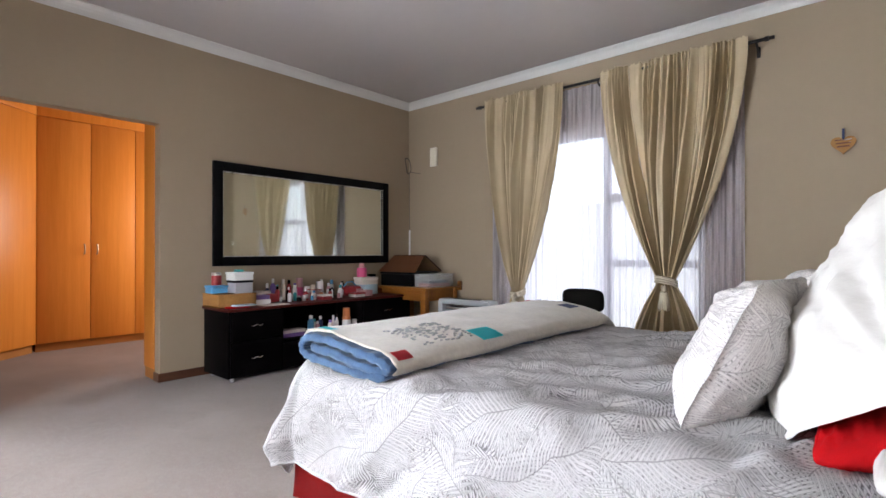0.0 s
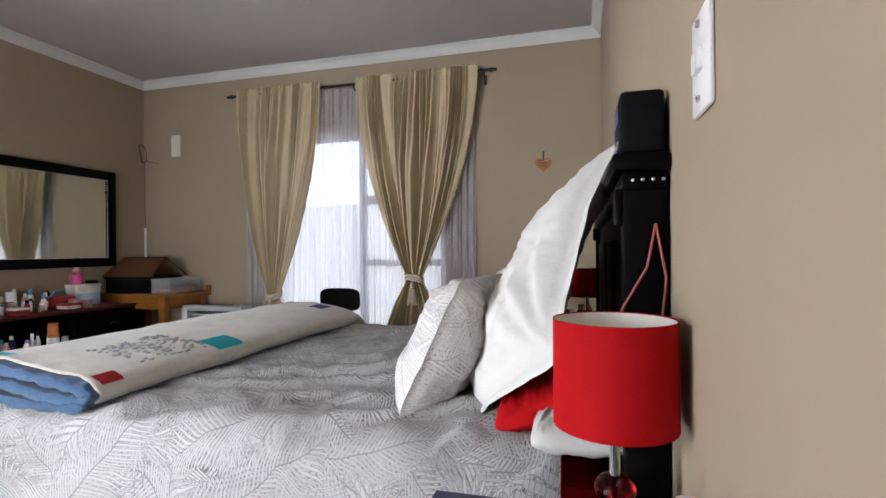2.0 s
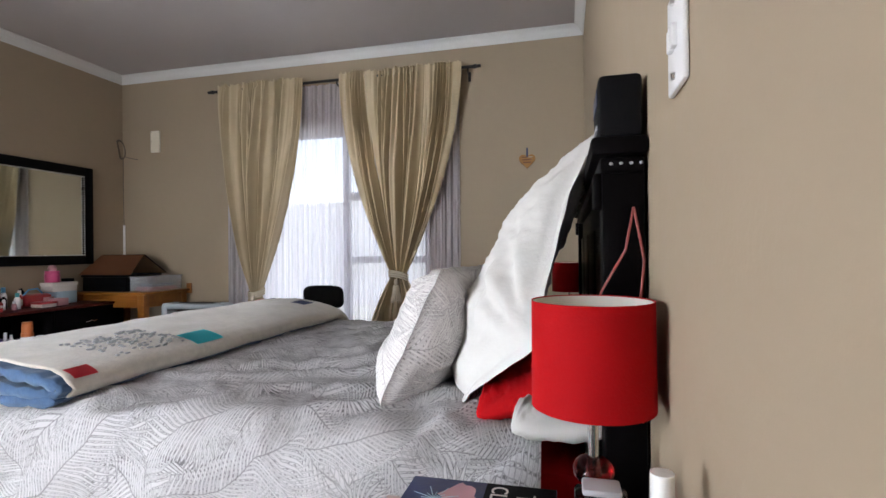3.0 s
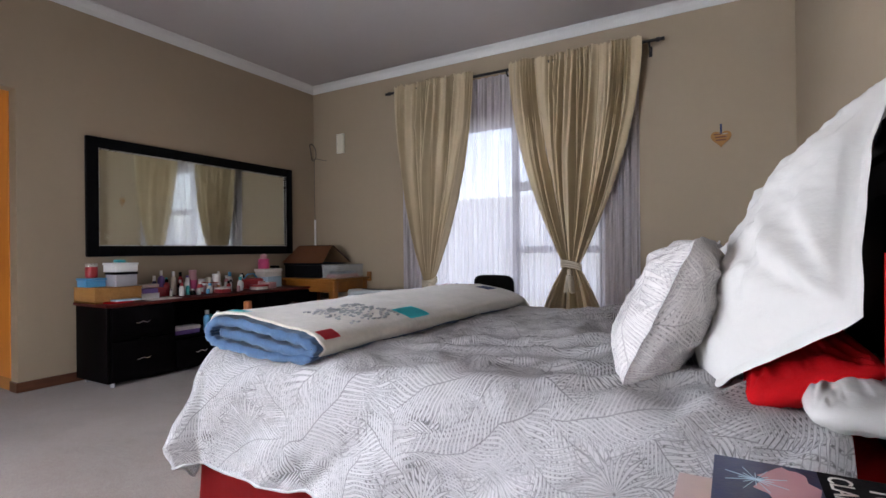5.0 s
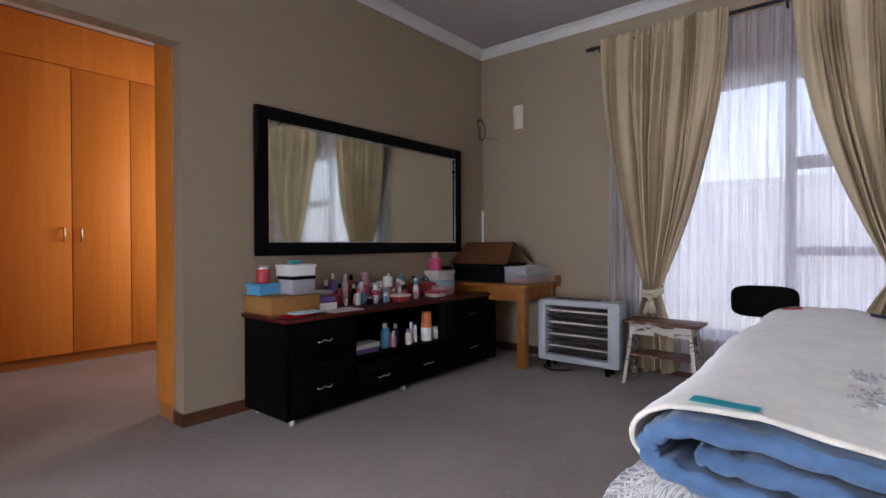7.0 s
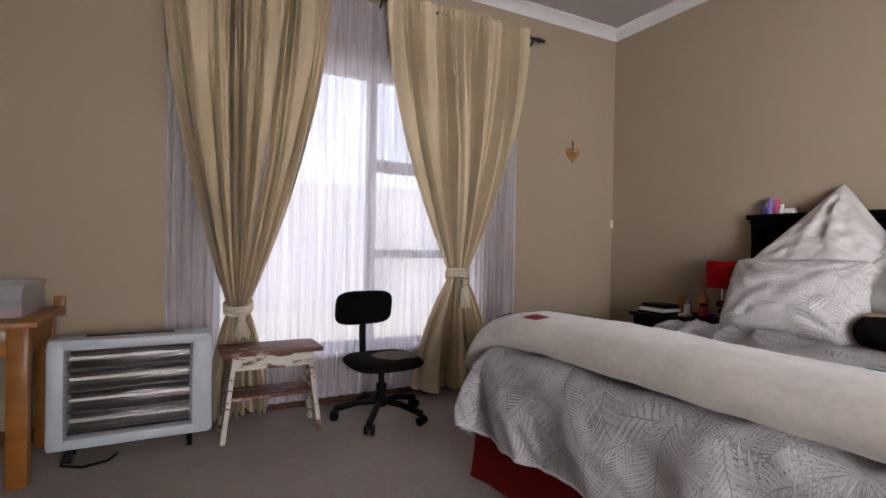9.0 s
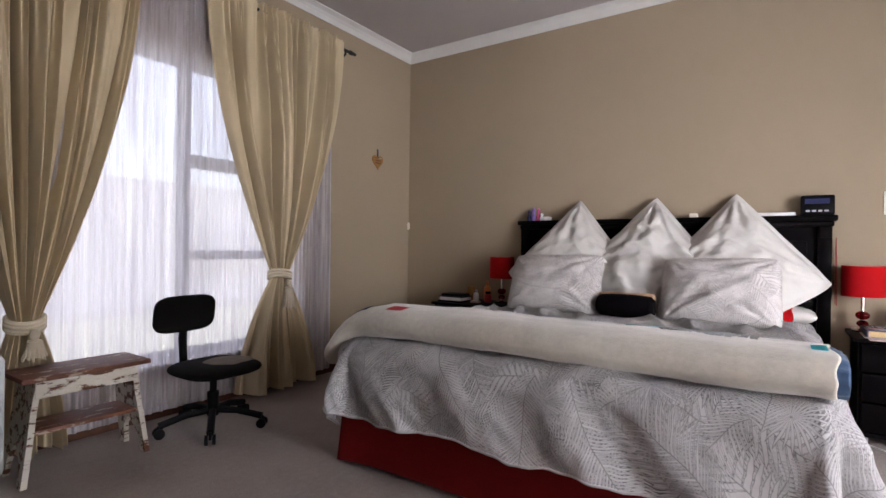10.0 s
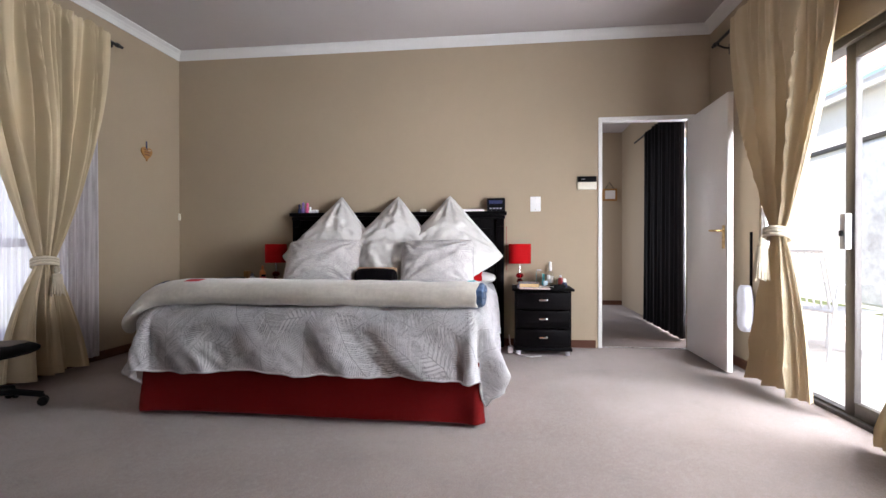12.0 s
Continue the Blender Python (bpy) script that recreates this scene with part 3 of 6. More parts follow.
door_part("leaf", blocks((3.795, 4.60, -4.872, -4.832, 0.012, 2.022), bev=0.003), WHITE)
plate = door_part("handle_plate", blocks((3.835, 3.875, -4.832, -4.826, 0.90, 1.07), bev=0.002), BRASS, label="brown lacquered brass plate")
lev = tube(bmesh.new(), [(3.855, -4.826, 1.03), (3.855, -4.785, 1.03), (3.875, -4.775, 1.03), (3.955, -4.772, 1.033)], 0.008)
door_part("lever", lev, BRASS, plate)
door_part("hinge", turned(4.607, -4.828, [(0, 1.70), (0.008, 1.70), (0.008, 1.80), (0, 1.80)], 10), STEEL)
door_part("hinge", turned(4.607, -4.828, [(0, 0.22), (0.008, 0.22), (0.008, 0.32), (0, 0.32)], 10), STEEL)

# ---- hall beyond the door ----
setting("wall_hall_east", blocks((8.1, 8.25, -5.2, -3.4, 0, 2.7)), WALL, "plain hall wall", "wall")
# The opening in this wall is unseen, added only to light the hall.
setting("wall_hall_north", blocks((W + 0.15, 6.6, -3.55, -3.4, 0, 2.7), (7.6, 8.1, -3.55, -3.4, 0, 2.7), (6.6, 7.6, -3.55, -3.4, 2.05, 2.7)), WALL, "hall wall with an unseen opening added to let light in", "wall")
setting("wall_hall_south", blocks((W + 0.15, 4.92, -5.2, -5.05, 0, 2.7), (6.3, 8.1, -5.2, -5.05, 0, 2.7), (4.92, 6.3, -5.2, -5.05, 0, 0.15), (4.92, 6.3, -5.2, -5.05, 2.1, 2.7)), WALL, "hall wall with a curtained window", "wall")
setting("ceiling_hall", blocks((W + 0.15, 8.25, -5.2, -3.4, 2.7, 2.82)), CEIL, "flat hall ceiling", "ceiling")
setting("baseboard_hall", blocks((8.084, 8.1, -5.05, -3.55, 0, 0.07)), SKIRTING, "low dark wooden skirting", "skirting")
setting("threshold_strip", blocks((4.66, 4.69, -4.87, -4.115, 0, 0.006)), STEEL, "thin metal carpet strip in the doorway", "threshold")
hp = thing("wall_plaque", (8.1, -4.86, 1.72), "small framed picture hung by a cord on the hall wall", "picture")
part("picture_frame", blocks((8.065, 8.098, -4.97, -4.75, 1.63, 1.82), bev=0.006), OCHRE, hp)
part("picture", blocks((8.06, 8.066, -4.94, -4.79, 1.66, 1.79)), PAPER, hp)
part("cord", tube(bmesh.new(), [(8.09, -4.93, 1.815), (8.09, -4.86, 1.92), (8.09, -4.79, 1.815)], 0.006), GREYCABLE, hp)

# ---- dressing room ----
setting("wall_dressing_west", blocks((-3.0, -2.9, S - 0.15, -0.9, 0, H)), WALL, "plain dressing room wall", "wall")
# The window opening is unseen, added so light reaches the wardrobes from the north.
setting("wall_dressing_north", blocks((-2.9, -1.95, -1.1, -0.95, 0, H), (-0.85, -0.11, -1.1, -0.95, 0, H), (-1.95, -0.85, -1.1, -0.95, 0, 0.85), (-1.95, -0.85, -1.1, -0.95, 2.15, H)), WALL, "dressing room wall with an unseen window opening added for light", "wall")
setting("wall_dressing_south", blocks((-2.9, -0.11, S - 0.15, S, 0, H)), WALL, "plain dressing room wall", "wall")
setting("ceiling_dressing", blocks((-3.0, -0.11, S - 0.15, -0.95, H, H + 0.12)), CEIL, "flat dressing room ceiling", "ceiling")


def wardrobe(loc, turn, doors, depth, label, group="dressing room wardrobes"):
    """Fitted wardrobe; its front lies along local x, looks along local -y; doors: widths and the side of each handle."""
    m = Matrix.Translation(loc) @ pose(0, 0, 0, 0, 0, turn)
    wide = sum(d for d, _ in doors)
    root = thing("wardrobe", loc, label, "wardrobe", group)

    def put(name, bm, material, parent, lab=""):
        bmesh.ops.transform(bm, matrix=m, verts=bm.verts)
        return part(name, bm, material, parent, lab)

    put("body", blocks((0, wide, 0.02, depth, 0.085, 2.845)), CLOSET, root)
    put("plinth", blocks((0.0, wide, 0.04, depth, 0, 0.083)), CLOSET_EDGE, root, "recessed wooden plinth")
    put("top_panel", blocks((0.002, wide - 0.002, 0.0, 0.018, 2.482, 2.84), bev=0.002), CLOSET, root)
    x = 0.0
    for w, side in doors:
        leaf = put("door", blocks((x + 0.003, x + w - 0.003, 0.0, 0.018, 0.09, 2.474), bev=0.003), CLOSET, root)
        if side:
            hx = x + (w - 0.06 if side > 0 else 0.06)
            bm = tube(bmesh.new(), [(hx, 0.002, 1.03), (hx, -0.022, 1.035), (hx, -0.03, 1.06), (hx, -0.03, 1.10), (hx, -0.022, 1.13), (hx, 0.002, 1.135)], 0.007)
            put("handle", bm, PULL, leaf, "satin metal bow handle")
        x += w
    return root


wardrobe((-2.25, -3.225, 0), 90, [(0.475, 1), (0.44, -1), (0.45, 0)], 0.6, "tall orange-beech laminate fitted wardrobe with two doors")
wardrobe((-1.86, -3.66, 0), 131.9, [(0.584, -1)], 0.5, "corner unit of the orange-beech fitted wardrobe")
wardrobe((-0.36, -1.2, 0), -90, [(0.56, 1), (0.515, -1), (0.54, 1)], 0.245, "fitted wardrobe backing onto the bedroom wall")

# ---- outside ----
# Unseen overhang, added to stop sun patches coming through the window.
setting("eave_sun_block", blocks((-3.0, 8.3, 0.22, 1.25, 2.62, 2.72), (-3.0, 8.3, 1.25, 1.28, 2.58, 2.76)), WHITE, "white overhang out of view, added to keep sun off the window", "eave")
setting("ground", blocks((-60, 60, -70, -5.2, -0.3, -0.08)), GRASS, "lawn beyond the patio", "ground")
setting("ground_north", blocks((-60, 60, 0.3, 60, -0.3, -0.08)), GRASS, "garden ground in front of the window", "ground")
patio = setting("pavement", blocks((-1.5, 9.5, -8.4, -5.18, -0.08, -0.045)), PAVING, "pale paved patio", "pavement")
setting("wall_garden", blocks((-12, 16, 6.0, 6.2, -0.1, 2.1)), PLASTER, "white garden wall", "wall")
wing = thing("house_wing", (10, -9.2, 0), "white plastered house wing with a tiled roof", "house")
part("wall", blocks((-4, 18, -9.4, -9.0, -0.1, 3.5)), PLASTER, wing)
part("fascia", blocks((-4, 18, -8.85, -8.8, 3.38, 3.54), bev=0.006), WHITE, wing)
part("lintel", blocks((7.0, 10.6, -9.0, -8.96, 2.60, 2.68), bev=0.006), BRONZE, wing, "thin brown beam over the glass door")
wing_door = part("patio_door", blocks((7.0, 7.06, -9.0, -8.965, -0.04, 2.60), (9.22, 9.28, -9.0, -8.965, -0.04, 2.60), (8.1, 8.16, -9.0, -8.965, -0.04, 2.60), bev=0.004), GREYSTEEL, wing)
for x in (7.06, 8.16):
    part("pane", blocks((x, x + 1.05, -8.99, -8.984, 0.0, 2.59)), PANE_REFLECTION, wing_door, "pane with pale mottled reflections painted into its colour", smooth=False)
rng = random.Random(3)
bm = bmesh.new()
for k in range(26):
    for i in range(88):
        x, y, lift = -4 + i * 0.25, -8.75 - k * 0.3, rng.uniform(0.0, 0.014)
        box = [bm.verts.new((x + px, y + py, 3.55 - 0.82 * (y + py + 8.75) + pz + lift)) for pz in (0, 0.035) for px, py in ((0.004, 0), (0.246, 0), (0.246, -0.296), (0.004, -0.296))]
        for f in ((3, 2, 1, 0), (4, 5, 6, 7), (0, 1, 5, 4), (1, 2, 6, 5), (2, 3, 7, 6), (3, 0, 4, 7)):
            bm.faces.new([box[j] for j in f])
tagged(part("roof_tiles", bm, ROOF, wing, "terracotta roof tiles", smooth=False), kind="stuff")


def patio_chair(x, y, turn):
    m = pose(x, y, -0.045, 0, 0, turn)
    root = thing("patio_chair", (x, y, -0.045), "grey tubular metal patio chair on the paving", "chair")

    def put(name, bm):
        bmesh.ops.transform(bm, matrix=m, verts=bm.verts)
        part(name, bm, GREYSTEEL, root)

    for s in (-0.26, 0.26):
        put("leg", tube(bmesh.new(), [(s, -0.22, 0), (s, -0.24, 0.42), (s, -0.22, 0.62), (s, -0.10, 0.66), (s, 0.20, 0.64), (s, 0.24, 0.40), (s, 0.30, 0)], 0.013))
        put("back_post", tube(bmesh.new(), [(s, 0.22, 0.40), (s, 0.27, 0.62), (s, 0.33, 0.92)], 0.013))
    put("seat", blocks((-0.25, 0.25, -0.24, 0.22, 0.40, 0.42), bev=0.008))
    for k in range(7):
        put("slat", bar((-0.21 + 0.07 * k, 0.23, 0.44), (-0.21 + 0.07 * k, 0.33, 0.91), 0.007))
    put("top_rail", bar((-0.26, 0.33, 0.92), (0.26, 0.33, 0.92), 0.014))


patio_chair(4.75, -6.08, 15)


# ---- curtains ----
def curtain_panel(x0, x1, ztop, y, xtie, ztie, tie_half, bot_half, zbot, folds, seed, xbot=None, depth=0.056):
    """A gathered panel, drawn in to a tie and flaring out below it."""
    xbot = xtie if xbot is None else xbot
    bm = bmesh.new()

    def place(s, t):
        z = ztop + 0.045 - t * (ztop + 0.045 - zbot)
        bend = s + 0.10 * math.sin(2 * math.pi * s + seed) / folds + 0.95 * fbm(s * 7, t * 0.7, seed) / folds
        swell = 0.8 + 0.6 * fbm(s * folds * 0.7, 1.6 * t, seed + 9)
        gather = max(0.0, 1 - 3.2 * t)
        wave = 1.35 * swell * (1 - 2 * abs(math.sin(math.pi * folds * bend)) ** 0.6) * (1 - 0.6 * gather) + (0.18 + 0.75 * gather) * math.sin(2 * math.pi * folds * 2.3 * bend + seed + 2 * t) + 0.6 * math.sin(2 * math.pi * folds / 3.4 * bend + 2 * seed)
        xt = x0 + (x1 - x0) * s
        xm = xtie + tie_half * (2 * s - 1)
        xb = xbot + bot_half * (2 * s - 1)
        if z > ztie:
            q = max(0.0, (ztop - z) / (ztop - ztie))
            f = q ** 1.75
            x = xt + (xm - xt) * f
            amp = depth * (0.45 + 0.75 * math.sin(math.pi * min(1, q * 0.9)) + 0.15 * q) * (1 - 0.6 * min(1.0, q) ** 7)
        else:
            q = (ztie - z) / (ztie - zbot)
            f = 1 - max(0.0, 1 - q) ** 1.7
            x = xm + (xb - xm) * f
            amp = depth * (0.33 + 1.1 * q)
        x += 0.006 * fbm(s * 14, t * 7, seed + 4)
        amp *= 0.25 + 0.75 * min(1.0, 9 * min(s, 1 - s))
        frill = 0.022 * fbm(s * 70, 0, seed) if t < 0.001 else 0.0
        if abs(z - ztop) < 0.02:
            amp *= 0.55
        return (x, y + amp * wave + 0.02 * fbm(s * 4, t * 3, seed), z + frill)

    surface(bm, 300, 64, place)
    return bm


def tie_back(x, z, y, half, seed):
    bm = bmesh.new()
    for k in range(3):
        pts = []
        for i in range(22):
            a = 2 * math.pi * i / 22
            pts.append((x + (half + 0.014) * math.cos(a), y - 0.064 * math.sin(a), z + (k - 1) * 0.019 + 0.022 * math.cos(a + seed)))
        tube(bm, pts, 0.012, 7, True)
    return bm


def tassel(x, z, y, long):
    bm = bmesh.new()
    lathe(bm, x, y, [(0, z), (0.016, z - 0.005), (0.022, z - 0.03), (0.015, z - 0.05), (0.03, z - 0.06), (0.042, z - long), (0.0, z - long)], 16)
    for i in range(16):
        a = 2 * math.pi * i / 16
        tube(bm, [(x + 0.02 * math.cos(a), y + 0.02 * math.sin(a), z - 0.055), (x + 0.043 * math.cos(a), y + 0.043 * math.sin(a), z - long - 0.008 * (i % 3))], 0.006, 5)
    return bm


def curtain(x0, x1, ztop, y, xtie, ztie, half, bot_half, zbot, folds, seed, label, xbot=None, drop=0.17, front=-1, depth=0.056):
    root = thing("curtain", ((x0 + x1) / 2, y, zbot), label, "curtain", "tied-back beige curtains")
    part("panel", curtain_panel(x0, x1, ztop, y, xtie, ztie, half, bot_half, zbot, folds, seed, xbot, depth), CURTAIN, root, sharp=80)
    part("tie_back", tie_back(xtie, ztie, y, half, seed), CORD, root, "knotted cream cord")
    if drop:
        part("tassel", tassel(xtie + 0.01, ztie - 0.02, y + front * 0.085, drop), CORD, root, "cream cord tassel")


def curtain_rod(x0, x1, y, z, wall_y, label):
    root = thing("curtain_rod", ((x0 + x1) / 2, y, z), label, "curtain rod")
    part("pole", bar((x0, y, z), (x1, y, z), 0.0125, 12), BLACKMETAL, root)
    for x, s in ((x0, -1), (x1, 1)):
        bm = bmesh.new()
        tube(bm, [(x, y, z), (x + s * 0.02, y, z), (x + s * 0.025, y, z)], 0.018, 10)
        tube(bm, [(x + s * 0.025, y, z), (x + s * 0.06, y, z)], 0.013, 10)
        part("finial", bm, BLACKMETAL, root)
    for x in (x0 + 0.05, (x0 + x1) / 2 + 0.02, x1 - 0.05):
        bm = tube(bmesh.new(), [(x, wall_y, z - 0.055), (x, (y + wall_y) / 2, z - 0.05), (x, y, z - 0.03), (x, y, z - 0.012)], 0.008)
        cube(bm, x - 0.012, x + 0.012, min(wall_y, wall_y + 0.008 * (1 if y > wall_y else -1)), max(wall_y, wall_y + 0.008 * (1 if y > wall_y else -1)), z - 0.10, z - 0.02)
        part("bracket", bm, BLACKMETAL, root)


curtain_rod(1.17, 3.73, -0.08, 2.575, 0.0, "black iron curtain rod with finials above the window")
curtain(1.24, 2.14, 2.575, -0.11, 1.642, 0.64, 0.055, 0.17, 0.05, 9, 1.3, "beige lined curtain tied back with cord at the window", drop=0.13)
curtain(2.50, 3.63, 2.575, -0.11, 3.05, 0.80, 0.065, 0.33, 0.05, 11, 4.1, "wide beige lined curtain tied back with a tasselled cord", drop=0.19)
bm = bmesh.new()


def voile_at(s, t):
    """Soft uneven gathers that wander a little on the way down."""
    g = s + 0.012 * fbm(s * 9, t * 0.8, 3.0) + 0.006 * math.sin(19 * s)
    deep = 0.6 + 1.1 * abs(fbm(s * 13, t * 0.9, 6.0))
    y = -0.036 + 0.012 * deep * math.sin(2 * math.pi * 31 * g) + 0.006 * math.sin(2 * math.pi * 73 * g + 3 * t) + 0.008 * fbm(s * 26, t * 2.0, 1.0)
    return (1.28 + 2.31 * s, min(y, -0.008), 2.56 - t * 2.515)


surface(bm, 560, 20, voile_at)
sheer = thing("sheer_curtain", (2.43, -0.035, 0.045), "translucent white voile sheer hanging across the window", "sheer curtain")
part("voile", bm, SHEER, sheer, sharp=80)
part("hem", blocks((1.285, 3.585, -0.037, -0.034, 0.046, 0.075)), SHEER, sheer)

curtain_rod(0.60, 4.28, -4.94, 2.55, S, "black iron curtain rod above the patio door")
curtain(2.68, 3.95, 2.55, -4.905, 3.27, 0.99, 0.07, 0.33, 0.05, 9, 2.2, "beige lined curtain tied back beside the patio door", xbot=3.27, drop=0.25, front=1, depth=0.036)
curtain(0.65, 1.45, 2.55, -4.905, 1.55, 0.99, 0.075, 0.42, 0.03, 9, 5.2, "beige lined curtain tied back at the patio door", xbot=2.03, drop=0.2, front=1, depth=0.036)

hall = thing("hall_curtain", (5.5, -4.95, 0.02), "near-black pleated full-length curtain at the hall window", "curtain")
bm = bmesh.new()
surface(bm, 160, 10, lambda s, t: (5.05 + 1.4 * s, -4.96 + 0.035 * math.sin(2 * math.pi * 15 * s) + 0.01 * math.sin(31 * s + 2 * t), 2.3 - 2.28 * t))
part("panel", bm, DARKCURTAIN, hall, sharp=80)
bm = bmesh.new()
surface(bm, 40, 6, lambda s, t: (4.93 + 0.2 * s, -5.015 + 0.01 * math.sin(2 * math.pi * 6 * s), 2.3 - 2.2 * t))
part("voile", bm, SHEER, hall, "white voile edge", sharp=80)
part("pole", bar((4.86, -4.97, 2.31), (7.0, -4.97, 2.31), 0.012), BLACKMETAL, hall)

# ---- bed ----
BX0, BX1, BY0, BY1, BZ = 2.50, 4.52, -3.13, -1.29, 0.545

bed = thing("bed", (3.5, -2.215, 0), "king size bed base and mattress with a red valance", "bed")
part("base", blocks((BX0 + 0.02, BX1, BY0 + 0.02, BY1 - 0.02, 0.06, 0.31), bev=0.015), BLACKCLOTH, bed)
part("mattress", blocks((BX0 + 0.01, BX1, BY0 + 0.01, BY1 - 0.01, 0.31, 0.535), bev=0.05), REDCLOTH, bed, "mattress in a red fitted sheet")
for x in (2.62, 4.35):
    for y in (-3.0, -1.43):
        part("leg", turned(x, y, [(0, 0), (0.025, 0), (0.03, 0.06), (0, 0.06)], 12), BLACKPLASTIC, bed)


def valance():
    """Red cloth hanging round three sides of the base, pleated at the corners."""
    bm = bmesh.new()
    run = [(BX1 - 0.05, BY0), (BX0, BY0), (BX0, BY1), (BX1 - 0.05, BY1)]
    lens = [math.dist(a, b) for a, b in zip(run, run[1:])]
    total = sum(lens)

    def place(s, t):
        d, i = s * total, 0
        while i < 2 and d > lens[i]:
            d -= lens[i]
            i += 1
        (ax, ay), (bx, by) = run[i], run[i + 1]
        k = min(1, d / lens[i])
        x, y = ax + (bx - ax) * k, ay + (by - ay) * k
        nx, ny = ((0, -1), (-1, 0), (0, 1))[i]
        near = min(d, lens[i] - d)
        o = 0.004 + 0.022 * t * (0.5 + 0.5 * math.sin(s * total * 5.1 + 1)) * (0.4 + 0.6 * fbm(s * 5, 0)) + 0.03 * t * math.exp(-(near / 0.07) ** 2)
        o += 0.006 * fbm(s * 40, t * 2) * t
        return (x + nx * o, y + ny * o, 0.33 - 0.305 * t)

    surface(bm, 260, 10, place)
    return bm


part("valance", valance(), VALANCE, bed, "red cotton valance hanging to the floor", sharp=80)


def duvet():
    """Flat cloth laid over the mattress: it rounds the edge and hangs, lower at the corners."""
    bm = bmesh.new()
    over_f, over_r, over_l, rad = 0.332, 0.41, 0.36, 0.12
    xh = 4.42
    la, lb = xh - BX0 + over_f, (BY1 - BY0) + over_r + over_l

    def place(s, t):
        a, b = s * la, t * lb
        x = xh - a
        y = BY0 - over_r + b
        da, db = max(0.0, BX0 + rad * 0.6 - x), max(0.0, BY0 + rad * 0.6 - y, y - BY1 + rad * 0.6)
        sy = -1 if y < (BY0 + BY1) / 2 else 1
        px, py = max(x, BX0 + rad * 0.6), min(max(y, BY0 + rad * 0.6), BY1 - rad * 0.6)
        p = (da ** 3.2 + db ** 3.2) ** (1 / 3.2)
        z = BZ + 0.045 + 0.018 * fbm(x, y, 1.0, 2.3) + 0.012 * fbm(x + 0.4 * y, y, 2.0, 6.0)
        ridge = abs(fbm(x * 0.8 + y * 0.5, y * 2.2 - x, 5.0, 2.2))
        z += 0.030 * max(0.0, 0.22 - ridge) / 0.22 * min(1, max(0, (x - 2.7) * 1.2)) + 0.010 * fbm(x, y, 7.0, 13.0)
        z += 0.016 * (0.5 - abs(fbm(x + 0.3 * y, y - 0.2 * x, 11.0, 5.5))) * min(1, max(0.25, (x - 3.2) * 1.5))
        if p > 0:
            m_ = math.hypot(da, db)
            ux, uy = da / m_, db / m_ * sy
            arc = rad * math.pi / 2
            if p < arc:
                out, drop = rad * math.sin(p / rad), rad * (1 - math.cos(p / rad))
            else:
                flare = (0.24 * da + 0.06 * db) / (da + db)
                out, drop = rad + flare * (p - arc), rad + (p - arc) * 0.97
            run = (x * 1.0 - y * 1.0) if da * db == 0 else (x - y) + 0.2 * math.atan2(da, db)
            hang = max(0.0, p - 0.06) * (0.55 if da == 0 and sy < 0 else 0.8)
            out += hang * (0.10 * math.sin(run * 15 + 2 * fbm(x, y, 3.0, 1.5)) + 0.16 * fbm(x, y, 9.0, 4.5) + 0.14 * (0.4 - abs(fbm(run, p * 0.6, 4.0, 9.0)))) * 0.8
            if da > 0 and db > 0:
                out += 0.04 * math.sin(6 * math.atan2(da, db)) * min(1, p / 0.3)
            px, py, z = px - ux * out, py + uy * out, z - drop
        return (px, py, max(z, 0.03))

    surface(bm, 190, 200, place, lambda s, t: (s * la, t * lb))
    bmesh.ops.solidify(bm, geom=bm.faces[:], thickness=0.012)
    rim = [place(i / 80, 0.0) for i in range(80)] + [place(1.0, i / 110) for i in range(110)] + [place(1 - i / 80, 1.0) for i in range(81)]
    return bm, [(x, y, max(z, 0.03) + 0.003) for x, y, z in rim]


cloth, rim = duvet()
bedding = thing("duvet", (3.4, -2.2, 0.55), "white duvet printed with grey palm leaves spread over the bed", "duvet")
part("cover", cloth, DUVET, bedding, sharp=80)
part("hem", tube(bmesh.new(), rim, 0.0045, 6), DUVET_HEM, bedding, "stitched white hem", sharp=80)


# ---- folded throw across the foot of the bed ----
def throw_ridge(y):
    """How far the throw's upper side sinks and bulges along its length; past the mattress edge it hangs down."""
    return -3.2 * max(0.0, y + 1.37) ** 2 - 0.02 * max(0.0, y + 1.6)


def smooth_line(pts, steps=7):
    pts = [Vector((a, 0, b)) for a, b in pts]
    fine = []
    for i in range(len(pts) - 1):
        p0, p1, p2, p3 = pts[max(0, i - 1)], pts[i], pts[i + 1], pts[min(len(pts) - 1, i + 2)]
        for k in range(steps):
            u = k / steps
            fine.append(0.5 * ((2 * p1) + (p2 - p0) * u + (2 * p0 - 5 * p1 + 4 * p2 - p3) * u * u + (3 * p1 - p0 - 3 * p2 + p3) * u ** 3))
    return fine + [pts[-1]]


def sway(x, y):
    return 0.016 * fbm(y * 2, 1.0, 3.0), 0.010 * fbm(x * 3, y * 3, 1.0) + 0.005 * fbm(x * 9, y * 9, 1.0) + throw_ridge(y)


